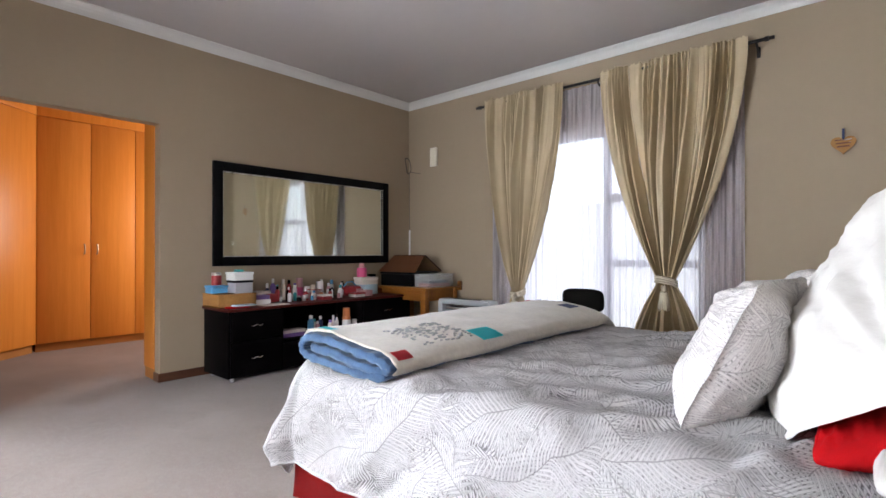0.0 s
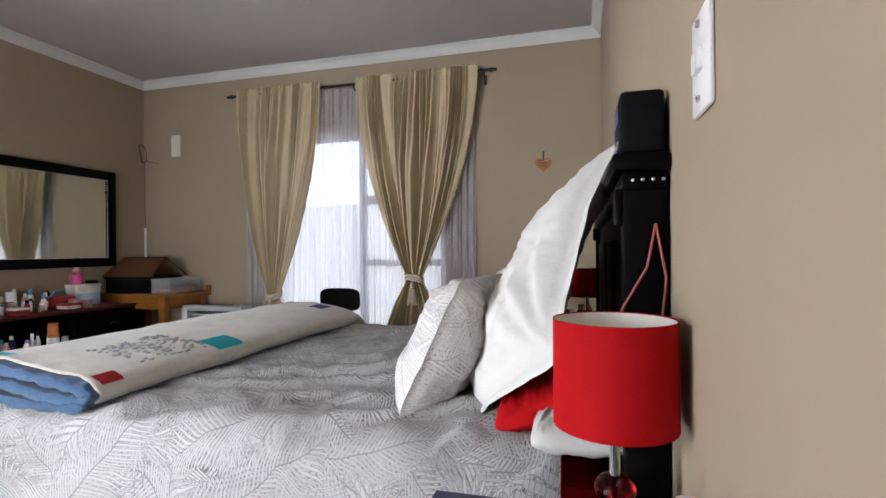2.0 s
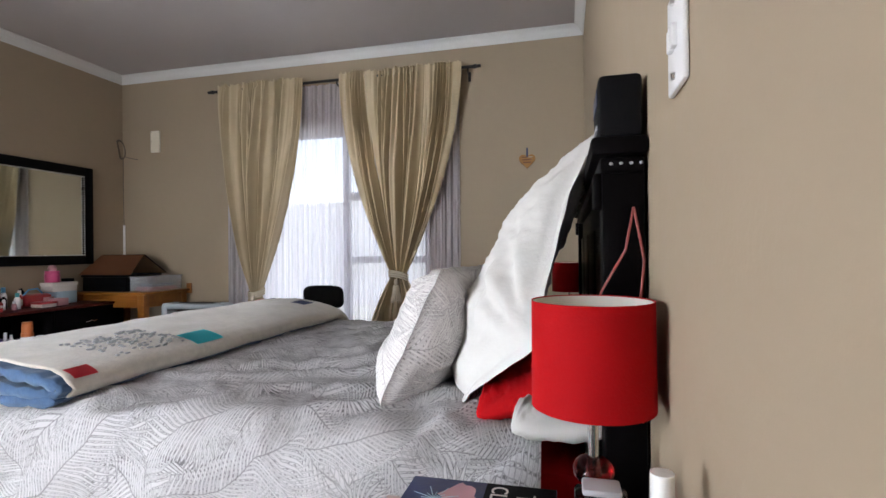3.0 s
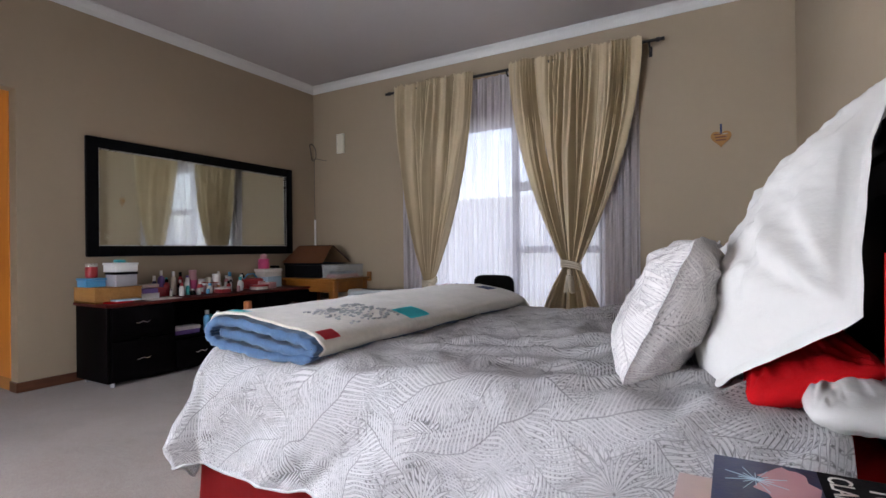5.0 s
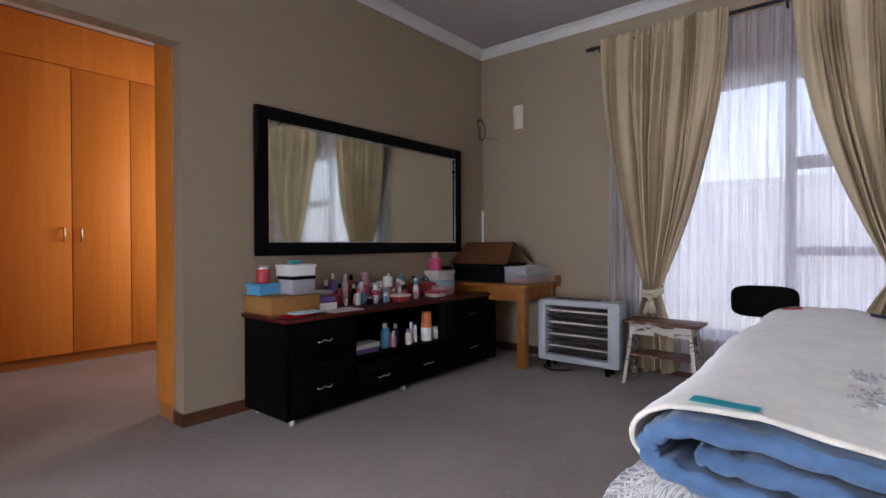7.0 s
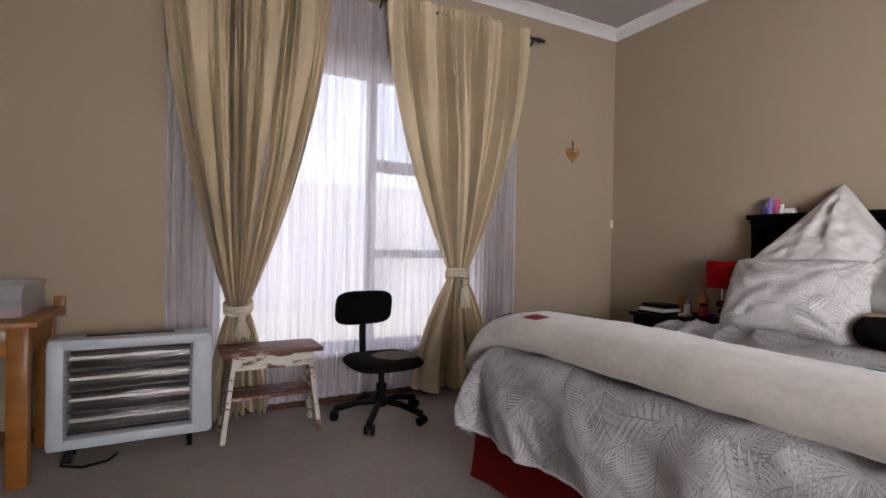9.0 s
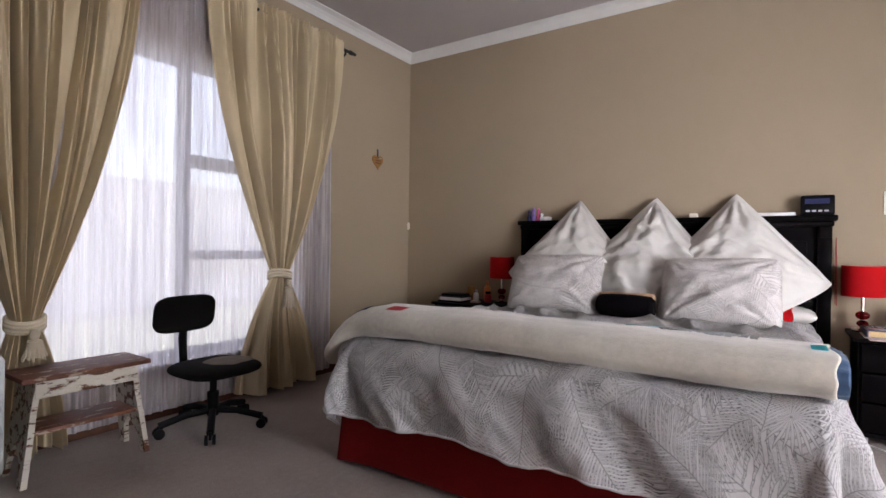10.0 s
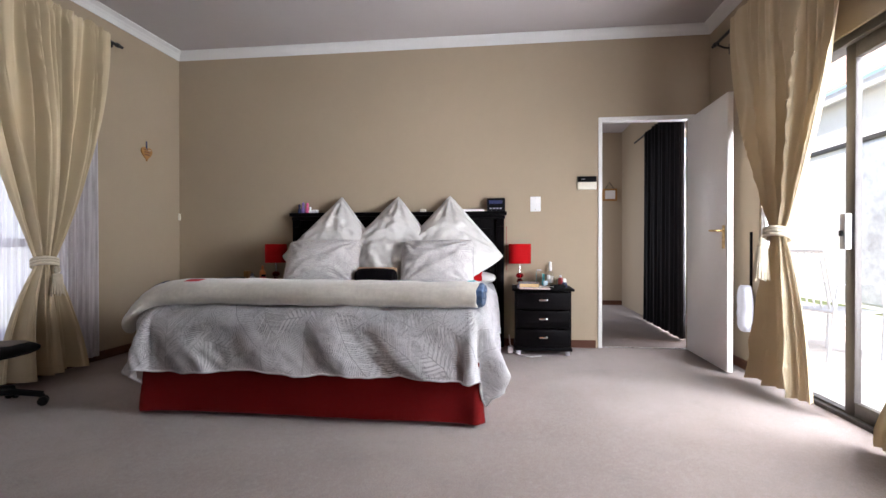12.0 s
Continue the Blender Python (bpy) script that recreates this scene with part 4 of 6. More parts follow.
def throw_layer(line, thick, y0, y1, seed, quilt=0.0):
    """A padded layer of the folded throw: a line in the x-z plane drawn out along y, with soft rounded edges and quilting."""
    bm = bmesh.new()
    fine = smooth_line(line)
    n = len(fine) - 1
    ways = [(fine[min(n, i + 1)] - fine[max(0, i - 1)]).normalized() for i in range(n + 1)]

    def skin(sign):
        def place(s, t):
            i = round(s * n)
            p, d = fine[i], ways[i]
            e = t ** 1.6
            y = y0 + (y1 - y0) * e + 0.014 * fbm(s * 9, seed, 2.0) * (1 - t)
            near = min(1.0, (y - y0 + 0.02) / 0.03) if t else 0.0
            puff = math.sqrt(max(0.0, 1 - (1 - near) ** 2)) * math.sqrt(max(0.0, 1 - max(0.0, abs(2 * s - 1) - 0.96) ** 2 / 0.0016))
            seam = 1 - quilt * (abs(math.cos(i * 0.75 + seed)) ** 6 * 0.6 + 0.6 * abs(fbm(s * 22, y * 16, seed)))
            h = sign * thick / 2 * puff * seam
            sx, sz = sway(p.x, y)
            return (p.x - d.z * h + sx, y, p.z + d.x * h + sz + quilt * (0.007 * fbm(s * 14, y * 9, seed + 4) + 0.009 * abs(fbm(s * 46, y * 34, seed + 6))))
        return place

    surface(bm, n, 60, skin(1))
    surface(bm, n, 60, skin(-1))
    bmesh.ops.remove_doubles(bm, verts=bm.verts, dist=0.0003)
    return bm


throw = thing("throw_blanket", (2.82, -2.05, 0.60), "thick cream fleece throw with blue lining, folded across the bed", "blanket")
COVER = [(2.60, 0.592), (2.545, 0.606), (2.513, 0.640), (2.522, 0.682), (2.58, 0.713), (2.70, 0.722), (2.86, 0.712), (2.99, 0.690), (3.075, 0.664), (3.10, 0.634), (3.075, 0.608)]
part("cover", throw_layer(COVER, 0.010, -3.115, -1.15, 1.0, 0.25), FLEECE, throw, "cream fleece outside", sharp=80)
part("lining", throw_layer([(3.07, 0.603), (2.95, 0.602), (2.75, 0.602), (2.62, 0.606), (2.556, 0.626), (2.552, 0.658), (2.60, 0.686), (2.73, 0.693), (2.88, 0.682), (3.01, 0.663), (3.078, 0.640), (3.045, 0.620), (2.95, 0.628), (2.80, 0.646), (2.68, 0.650), (2.62, 0.654)], 0.038, -3.145, -1.17, 2.0, 0.6), BLUEQUILT, throw, "quilted blue lining", sharp=80)
UPPER = [p for p in smooth_line(COVER) if p.z > 0.64]


def cover_top(x, y):
    """The throw's upper surface at x, y."""
    best = UPPER[0].z
    for p, q in zip(UPPER, UPPER[1:]):
        if p.x <= x <= q.x:
            best = p.z + (q.z - p.z) * (x - p.x) / (q.x - p.x)
    sx, sz = sway(x, y)
    return x + sx, best + sz + 0.0088


def patch(x0, x1, y0, y1, material, label):
    bm = bmesh.new()

    def place(s, t):
        x, y = x0 + (x1 - x0) * s, y0 + (y1 - y0) * t
        px, pz = cover_top(x, y)
        return (px, y, pz)

    surface(bm, 10, 10, place)
    bmesh.ops.solidify(bm, geom=bm.faces[:], thickness=0.002)
    part("patch", bm, material, throw, label)


patch(2.985, 3.085, -2.60, -2.44, TEAL, "teal appliqued square")
patch(3.045, 3.092, -3.10, -3.025, REDPATCH, "red appliqued patch")
patch(2.60, 2.70, -3.10, -3.06, TEAL, "teal corner patch")
patch(2.86, 2.95, -1.56, -1.42, NAVY, "navy appliqued square")
patch(2.58, 2.65, -1.56, -1.47, REDPATCH, "red appliqued patch")
patch(2.57, 2.63, -1.36, -1.28, NAVY, "navy appliqued patch")
rng = random.Random(7)
bm = bmesh.new()
for k in range(150):
    x, y = rng.uniform(2.80, 3.04), rng.uniform(-2.93, -2.61)
    px, pz = cover_top(x, y)
    cube(bm, px, px + rng.uniform(0.004, 0.009), y, y + rng.uniform(0.006, 0.022), pz - 0.005, pz + 0.0004)
tagged(part("print", bm, GREYMARK, throw, "small grey printed marks", smooth=False), kind="stuff")


# ---- headboard ----
hb = thing("headboard", (4.56, -2.235, 0), "black-stained wooden headboard with a narrow shelf on top", "headboard")
part("panel", blocks((4.57, 4.61, -3.17, -1.30, 0.1, 1.17), bev=0.004), BLACKWOOD, hb)
for y in (-3.205, -1.265):
    part("post", blocks((4.545, 4.625, y - 0.035, y + 0.035, 0, 1.19), bev=0.006), BLACKWOOD, hb)
    part("bracket", blocks((4.53, 4.55, y - 0.03, y + 0.03, 1.10, 1.17), bev=0.006), BLACKWOOD, hb)
for k in range(4):
    y = -3.15 + k * 0.465
    part("raised_panel", blocks((4.56, 4.572, y + 0.03, y + 0.435, 0.62, 1.08), bev=0.006), BLACKWOOD, hb)
part("moulding", blocks((4.54, 4.625, -3.25, -1.22, 1.165, 1.20), bev=0.012), BLACKWOOD, hb)
# Four tiny pale beads stand in for highlights on the moulding's end.
for k in range(4):
    part("highlight_bead", turned(4.562 + 0.018 * k, -3.251, [(0, 1.181), (0.003, 1.182), (0.0035, 1.184), (0.003, 1.186), (0, 1.187)], 8), GREYSTEEL, hb, "tiny bright bead set in for a highlight on the moulding")
part("shelf", blocks((4.525, 4.628, -3.265, -1.205, 1.20, 1.235), bev=0.008), BLACKWOOD, hb)
part("cable", tube(bmesh.new(), [(4.60, -3.262, 1.10), (4.585, -3.262, 1.02), (4.54, -3.262, 0.94), (4.52, -3.262, 0.86), (4.525, -3.262, 0.70)], 0.0025, 6), REDCABLE, hb, "thin red cable")
part("cable", tube(bmesh.new(), [(4.60, -3.262, 1.10), (4.618, -3.262, 1.0), (4.607, -3.262, 0.9), (4.612, -3.262, 0.70)], 0.0025, 6), REDCABLE, hb, "thin red cable")


# ---- pillows ----
def pillow_mesh(wide, high, thick, seed, flange=0.0, crease=0.02, pull_in=0.07, blunt=0.0, res=76, sag=None, back=1.0):
    """A stuffed case in its own plane, x across and y up, with pulled-in sides, pointed corners and creases."""
    bm = bmesh.new()

    def side(sign):
        def place(s, t):
            u, v = 2 * s - 1, 2 * t - 1
            cut = 1 - blunt * (u * v) ** 4
            pu, pv = (pull_in if sag is None or u < 0 else sag), (pull_in if sag is None or v > 0 else sag)
            x = wide / 2 * u * (1 - pu * (1 - v * v)) * cut
            y = high / 2 * v * (1 - pv * (1 - u * u)) * cut
            fu = 1 - flange / (wide / 2)
            fv = 1 - flange / (high / 2)
            a, b = min(1, abs(u) / fu), min(1, abs(v) / fv)
            h = thick / 2 * ((1 - a ** 2.6) * (1 - b ** 2.6)) ** 0.55 * (1.0 if sign > 0 else back)
            pull = math.exp(-((abs(u) - 1) ** 2 + (abs(v) - 1) ** 2) / 0.25)
            w = crease * (0.5 + pull) * (1.2 * fbm(u * 1.6 + v, v * 3.2 - u, seed) + 0.6 * fbm(u * 5, v * 4, seed + 3) + 0.5 * abs(fbm(u * 2.2 - 2.2 * v, v + u, seed + 8)) + 0.55 * (0.35 - abs(fbm(u * 3.5 + v * 1.5, v * 6 - u * 2, seed + 17))) + 0.35 * (0.35 - abs(fbm(u * 10 - v * 4, v * 7 + u * 3, seed + 23))))
            for cu, cv in ((1, 1), (1, -1), (-1, 1), (-1, -1)):
                du, dv = 1 - cu * u, 1 - cv * v
                w += crease * 0.6 * math.exp(-math.hypot(du, dv) / 0.7) * math.sin(17 * math.atan2(dv, du + 0.02) + seed + cu + 2 * cv)
            edge = (1 - a ** 6) * (1 - b ** 6)
            rim = 0.006 * fbm(u * 4, v * 4, seed + 11) * (1 - edge)
            skin = 0.0 if max(abs(u), abs(v)) > 0.9999 else 0.0035
            return (x, y, sign * (h + skin) + w * edge + rim)
        return place

    uvs = lambda s, t: (s * wide + seed, t * high)
    top = surface(bm, res, res, side(1), uvs)
    low = surface(bm, res, res, side(-1), lambda s, t: (s * wide + seed + 5, t * high))
    bmesh.ops.remove_doubles(bm, verts=bm.verts, dist=0.0004)
    return bm


def place_pillow(name, bm, material, base, up, across, label, droop=0.0, group="", bend=0.12):
    """base: where its middle lies; up and across: the directions of its own y and x."""
    up, across = Vector(up).normalized(), Vector(across).normalized()
    out = across.cross(up).normalized()
    for v in bm.verts:
        c = v.co.copy()
        v.co = Vector(base) + across * c.x + up * c.y + out * c.z
    if droop:
        for v in bm.verts:
            h = v.co.y - base[1]
            v.co.z -= droop * h * h
            v.co.x -= (bend if h < 0 else 0.12) * h * h
    return single(name, bm, material, label, "pillow", group, sharp=80)


lean = Vector((0.40, 0, 0.78)).normalized()
flat = Vector((0, -1, 0))
for y, seed, tilt in ((-1.71, 3.1, 0.0), (-2.25, 8.4, 0.03), (-2.75, 5.2, -0.02)):
    up = (lean + flat * (1 + tilt)).normalized()
    ac = (flat - lean).normalized()
    ac = (ac - up * ac.dot(up)).normalized()
    place_pillow("euro_pillow", pillow_mesh(0.72, 0.72, 0.215, seed, 0.03, 0.05, 0.11, 0.05, sag=-0.05, back=0.3), LINEN, (4.365, y, 0.955), up, ac,
                 "large square white pillow propped on its corner against the headboard", 0.55, "white square pillows", -0.22 if y < -2.6 else 0.12)
for y, seed, w, turn in ((-1.70, 2.0, 0.66, 0.05), (-2.69, 6.5, 0.64, -0.05)):
    place_pillow("cushion", pillow_mesh(w, 0.45, 0.22, seed, 0.015, 0.022, 0.04, 0.09), CUSHION, (4.085, y, 0.775), (0.40, 0.02, 0.85), (turn, -1, 0.02),
                 "rectangular cushion in grey palm-leaf print leaning on the white pillows", 0.0, "printed cushions")
place_pillow("red_pillow", pillow_mesh(0.66, 0.27, 0.12, 1.7, 0.0, 0.02, 0.04, 0.08), REDCLOTH, (4.375, -2.735, 0.66), (1, 0, 0.42), (0, -1, 0), "flat red pillow under the white ones")
place_pillow("white_pillow", pillow_mesh(0.62, 0.22, 0.115, 9.7, 0.0, 0.012, 0.04, 0.08), LINEN, (4.458, -2.87, 0.635), (1, 0, 0.02), (0, -1, 0.0), "flat white pillow at the head of the bed")
place_pillow("white_pillow", pillow_mesh(0.68, 0.44, 0.14, 4.7, 0.0, 0.03), LINEN, (4.34, -1.70, 0.62), (1, 0, 0.05), (0, -1, 0.0), "flat white pillow at the head of the bed")

bol = thing("bolster", (4.02, -2.19, 0.59), "small black plush bolster with a floral back", "bolster")
bm = bmesh.new()
prof = [(0, -0.175), (0.045, -0.172), (0.066, -0.15), (0.072, -0.08), (0.074, 0.0), (0.072, 0.08), (0.066, 0.15), (0.045, 0.172), (0, 0.175)]
lathe(bm, 0, 0, prof, 24)
bmesh.ops.transform(bm, matrix=pose(4.02, -2.19, 0.662, 90, 0, 0), verts=bm.verts)
part("body", bm, BLACKCLOTH, bol)
part("back", blocks((4.03, 4.08, -2.36, -2.02, 0.64, 0.742), bev=0.02), FLORAL, bol, "brown floral cloth")


# ---- small things: a bottle, a jar, a carton ----
def placed(label, x, y):
    if len(label.split()) > 5 or " on " in label:
        return label
    return label + (" on the black dresser" if x < 1 else " on the bedside table" if y < -3 else " on the corner bedside table")


def bottle(x, y, z, r, h, body, cap, label, neck=0.35, cap_h=0.2, category="bottle", band=None):
    root = thing("bottle", (x, y, z), placed(label, x, y), category)
    hb_ = h * (1 - cap_h)
    part("body", turned(x, y, [(0, z), (r * 0.92, z), (r, z + 0.004), (r, z + hb_ * 0.78), (r * 0.8, z + hb_ * 0.9), (r * neck, z + hb_ * 0.97), (r * neck, z + hb_), (0, z + hb_)], 18), body, root)
    part("cap", turned(x, y, [(0, z + hb_ - 0.001), (r * max(neck, 0.3) * 1.15, z + hb_ - 0.001), (r * max(neck, 0.3) * 1.1, z + h - 0.002), (0, z + h)], 14), cap, root)
    if band:
        part("label", turned(x, y, [(r + 0.0008, z + hb_ * 0.2), (r + 0.0012, z + hb_ * 0.22), (r + 0.0012, z + hb_ * 0.62), (r + 0.0008, z + hb_ * 0.64)], 18), band, root)
    return root


def jar(x, y, z, r, h, body, lid, label):
    root = thing("jar", (x, y, z), placed(label, x, y), "jar")
    part("body", turned(x, y, [(0, z), (r * 0.95, z), (r, z + 0.006), (r, z + h * 0.70), (r * 0.88, z + h * 0.78), (0, z + h * 0.78)], 20), body, root)
    part("lid", turned(x, y, [(0, z + h * 0.775), (r * 0.96, z + h * 0.775), (r * 0.96, z + h * 0.97), (r * 0.9, z + h), (0, z + h)], 20), lid, root)
    return root


def carton(x0, x1, y0, y1, z0, z1, body, label, lid=None, category="box", name="storage_box", lid_h=0.018):
    root = thing(name, ((x0 + x1) / 2, (y0 + y1) / 2, z0), placed(label, x0, y0), category)
    part("body", blocks((x0, x1, y0, y1, z0, z1 - (lid_h if lid else 0)), bev=0.004), body, root)
    if lid:
        part("lid", blocks((x0 - 0.005, x1 + 0.005, y0 - 0.005, y1 + 0.005, z1 - lid_h, z1), bev=0.005), lid, root)
    return root


# ---- mirror ----
mir = thing("wall_mirror", (0.02, -1.386, 0.92), "large rectangular wall mirror in a wide beaded black frame", "mirror")
y0, y1, z0, z1, fw = -2.40, -0.372, 0.922, 1.842, 0.085
for a in ((y0, y0 + fw, z0, z1), (y1 - fw, y1, z0, z1), (y0 + fw, y1 - fw, z1 - fw, z1), (y0 + fw, y1 - fw, z0, z0 + fw)):
    part("frame_rail", blocks((0.002, 0.042, a[0], a[1], a[2], a[3]), bev=0.009), FRAMEBLACK, mir)
bm = bmesh.new()
for k in range(86):
    y = y0 + fw + 0.006 + k * (y1 - y0 - 2 * fw - 0.012) / 85
    for z in (z0 + fw + 0.001, z1 - fw - 0.001):
        cube(bm, 0.026, 0.036, y - 0.006, y + 0.006, z - 0.004, z + 0.004)
for k in range(34):
    z = z0 + fw + 0.006 + k * (z1 - z0 - 2 * fw - 0.012) / 33
    for y in (y0 + fw + 0.001, y1 - fw - 0.001):
        cube(bm, 0.026, 0.036, y - 0.004, y + 0.004, z - 0.006, z + 0.006)
tagged(part("beading", bm, STEEL, mir, "tarnished silver beading", smooth=False), kind="stuff")
part("glass", blocks((0.010, 0.016, y0 + fw - 0.01, y1 - fw + 0.01, z0 + fw - 0.01, z1 - fw + 0.01)), MIRROR, mir, smooth=False)

# ---- dresser ----
DT = 0.588
dr = thing("dresser", (0.25, -1.48, 0), "long low black dresser with drawers and an open shelf bay", "dresser")
part("top", blocks((0.018, 0.485, -2.49, -0.42, DT - 0.022, DT), bev=0.004), BLACKTOP, dr, "glossy red-brown top")
part("back_panel", blocks((0.02, 0.03, -2.47, -0.44, 0.03, DT - 0.022)), BLACKWOOD, dr)
part("bottom", blocks((0.03, 0.45, -2.45, -0.46, 0.03, 0.06)), BLACKWOOD, dr)
for y in (-2.46, -1.99, -1.10, -0.45):
    part("side_panel", blocks((0.03, 0.455, y - 0.011, y + 0.011, 0.03, DT - 0.022), bev=0.002), BLACKWOOD, dr)
part("shelf", blocks((0.03, 0.44, -1.979, -1.111, 0.262, 0.282), bev=0.002), BLACKWOOD, dr)


def wavy_handle(x, y, z):
    return tube(bmesh.new(), [(x, y - 0.05, z - 0.004), (x + 0.014, y - 0.042, z - 0.006), (x + 0.018, y - 0.015, z + 0.006), (x + 0.018, y + 0.015, z - 0.006), (x + 0.014, y + 0.042, z + 0.006), (x, y + 0.05, z + 0.004)], 0.0035, 7)


def drawer(y0, y1, z0, z1):
    d = part("drawer", blocks((0.445, 0.468, y0, y1, z0, z1), bev=0.004), BLACKWOOD, dr)
    part("handle", wavy_handle(0.467, (y0 + y1) / 2, (z0 + z1) / 2), CHROME, d, "wavy chrome handle")


for y0, y1 in ((-2.447, -2.003), (-1.087, -0.463)):
    drawer(y0, y1, 0.325, 0.56)
    drawer(y0, y1, 0.04, 0.315)
drawer(-1.977, -1.548, 0.04, 0.255)
drawer(-1.542, -1.113, 0.04, 0.255)
for y in (-2.43, -1.555, -0.52):
    for x in (0.10, 0.44):
        part("caster", turned(x, y, [(0, 0), (0.013, 0.0), (0.017, 0.008), (0.017, 0.022), (0.012, 0.031), (0, 0.031)], 12), GREYPLASTIC, dr, "small pale caster")

# on the dresser
tray = thing("wooden_tray", (0.21, -2.34, DT), "shallow ochre wooden tray box on the dresser", "tray")
part("floor", blocks((0.06, 0.36, -2.50, -2.18, DT + 0.001, DT + 0.012)), OCHRE, tray)
for a in ((0.06, 0.072, -2.50, -2.18), (0.348, 0.36, -2.50, -2.18), (0.072, 0.348, -2.50, -2.488), (0.072, 0.348, -2.192, -2.18)):
    part("wall", blocks((*a, DT + 0.001, DT + 0.105), bev=0.002), OCHRE, tray)
part("lid", blocks((0.055, 0.365, -2.505, -2.175, DT + 0.105, DT + 0.113), bev=0.002), OCHRE, tray)
TT = DT + 0.114
carton(0.08, 0.22, -2.49, -2.36, TT, TT + 0.065, BLUEPLASTIC, "bright blue plastic lunch box on the wooden tray", BLUEPLASTIC)
jar(0.14, -2.42, TT + 0.066, 0.04, 0.105, REDPLASTIC, STEEL, "dark red jar with a metal lid")
carton(0.19, 0.34, -2.35, -2.20, TT, TT + 0.105, GREYPLASTIC, "grey see-through tub with a black lid", BLACKPLASTIC)
carton(0.18, 0.34, -2.36, -2.195, TT + 0.107, TT + 0.175, WHITEPLASTIC, "white plastic tub with a red label", WHITEPLASTIC)
carton(0.22, 0.28, -2.31, -2.25, TT + 0.176, TT + 0.196, TEALPLASTIC, "small teal case on the white tub", name="small_case")
single("magazine", blocks((0.25, 0.44, -2.45, -2.28, DT + 0.001, DT + 0.012), bev=0.002), REDCLOTH, "dark glossy magazine lying on the dresser", "magazine")
single("paper_packet", blocks((0.32, 0.44, -2.40, -2.22, DT + 0.013, DT + 0.024), bev=0.003), PALEBLUE, "crumpled blue and white packet on the dresser", "packet")
single("paper_sheet", blocks((0.30, 0.46, -2.16, -1.92, DT + 0.001, DT + 0.004)), PAPER, "loose white sheet of paper on the dresser", "paper")
carton(0.20, 0.32, -2.16, -2.02, DT, DT + 0.045, WHITEPLASTIC, "white and purple medicine carton", name="medicine_carton")
carton(0.20, 0.32, -2.15, -2.03, DT + 0.046, DT + 0.082, PURPLE, "purple medicine carton", name="medicine_carton")
carton(0.06, 0.18, -2.12, -1.88, DT, DT + 0.075, REDPLASTIC, "dark red box lying on the dresser", name="red_box")
carton(0.07, 0.16, -2.06, -1.93, DT + 0.077, DT + 0.105, PAPER, "crumpled white packet", name="white_packet")
bottle(0.07, -1.86, DT, 0.028, 0.21, PURPLE, WHITEPLASTIC, "tall purple lotion bottle")
bottle(0.08, -1.76, DT, 0.022, 0.20, CREAMPLASTIC, WHITEPLASTIC, "cream spray bottle", 0.5)
bottle(0.09, -1.59, DT, 0.036, 0.205, ROSE, ROSE, "tall rose-pink lotion bottle", 0.8, 0.12, band=PINKPLASTIC)
bottle(0.16, -1.75, DT, 0.021, 0.13, BLACKPLASTIC, WHITEPLASTIC, "black bottle with a white cap", 0.4)
bottle(0.17, -1.69, DT, 0.02, 0.145, WHITEPLASTIC, WHITEPLASTIC, "white roll-on bottle", 0.7)
bottle(0.12, -1.66, DT, 0.022, 0.16, WHITEPLASTIC, PURPLE, "white bottle with a purple cap", 0.5)
bottle(0.20, -1.77, DT, 0.015, 0.07, WHITEPLASTIC, WHITEPLASTIC, "small white bottle", 0.5)
bottle(0.13, -1.85, DT, 0.022, 0.14, REDPLASTIC, BLACKPLASTIC, "dark red bottle", 0.5)
bottle(0.21, -1.86, DT, 0.012, 0.06, WHITEPLASTIC, GREYPLASTIC, "tiny white bottle", 0.6)
jar(0.14, -1.53, DT, 0.036, 0.085, ROSE, WHITEPLASTIC, "pale pink cream jar with a white lid")
jar(0.14, -1.38, DT, 0.034, 0.08, CREAMPLASTIC, WHITEPLASTIC, "cream jar with a white lid")
jar(0.08, -1.35, DT, 0.038, 0.16, WHITEPLASTIC, WHITEPLASTIC, "tall white tub")
jar(0.09, -1.50, DT, 0.03, 0.12, REDPLASTIC, WHITEPLASTIC, "red jar with a white lid")
jar(0.08, -1.43, DT, 0.026, 0.13, CREAMPLASTIC, CREAMPLASTIC, "cream lotion jar")
basket = thing("wire_basket", (0.15, -1.455, DT), "small red wire basket holding jars", "basket")
for k in range(9):
    y = -1.505 + 0.0125 * k
    part("wire", bar((0.185, y, DT), (0.188, y, DT + 0.085), 0.002, 6), REDPLASTIC, basket)
for z in (DT + 0.002, DT + 0.045, DT + 0.085):
    part("rim", tube(bmesh.new(), [(0.187, -1.51, z), (0.187, -1.40, z), (0.18, -1.395, z), (0.11, -1.395, z), (0.11, -1.51, z)], 0.0022, 6, True), REDPLASTIC, basket)
bottle(0.19, -1.33, DT, 0.014, 0.11, WHITEPLASTIC, ROSE, "white squeeze tube standing on its cap", 0.6)
bottle(0.20, -1.285, DT, 0.013, 0.105, WHITEPLASTIC, BLACKPLASTIC, "white tube with a black cap", 0.6)
bag = thing("cosmetic_bag", (0.13, -1.0, DT), "dark red cosmetic bag with things sticking out", "bag")
bm = blocks((0.06, 0.20, -1.12, -0.90, DT, DT + 0.10), bev=0.03)
for v in bm.verts:
    v.co += Vector((0.012 * fbm(v.co.y * 20, v.co.z * 20), 0.01 * fbm(v.co.x * 20, v.co.z * 20), 0))
part("body", bm, REDPLASTIC, bag)
part("brush", bar((0.12, -1.06, DT + 0.08), (0.10, -1.09, DT + 0.15), 0.012), BLACKPLASTIC, bag)
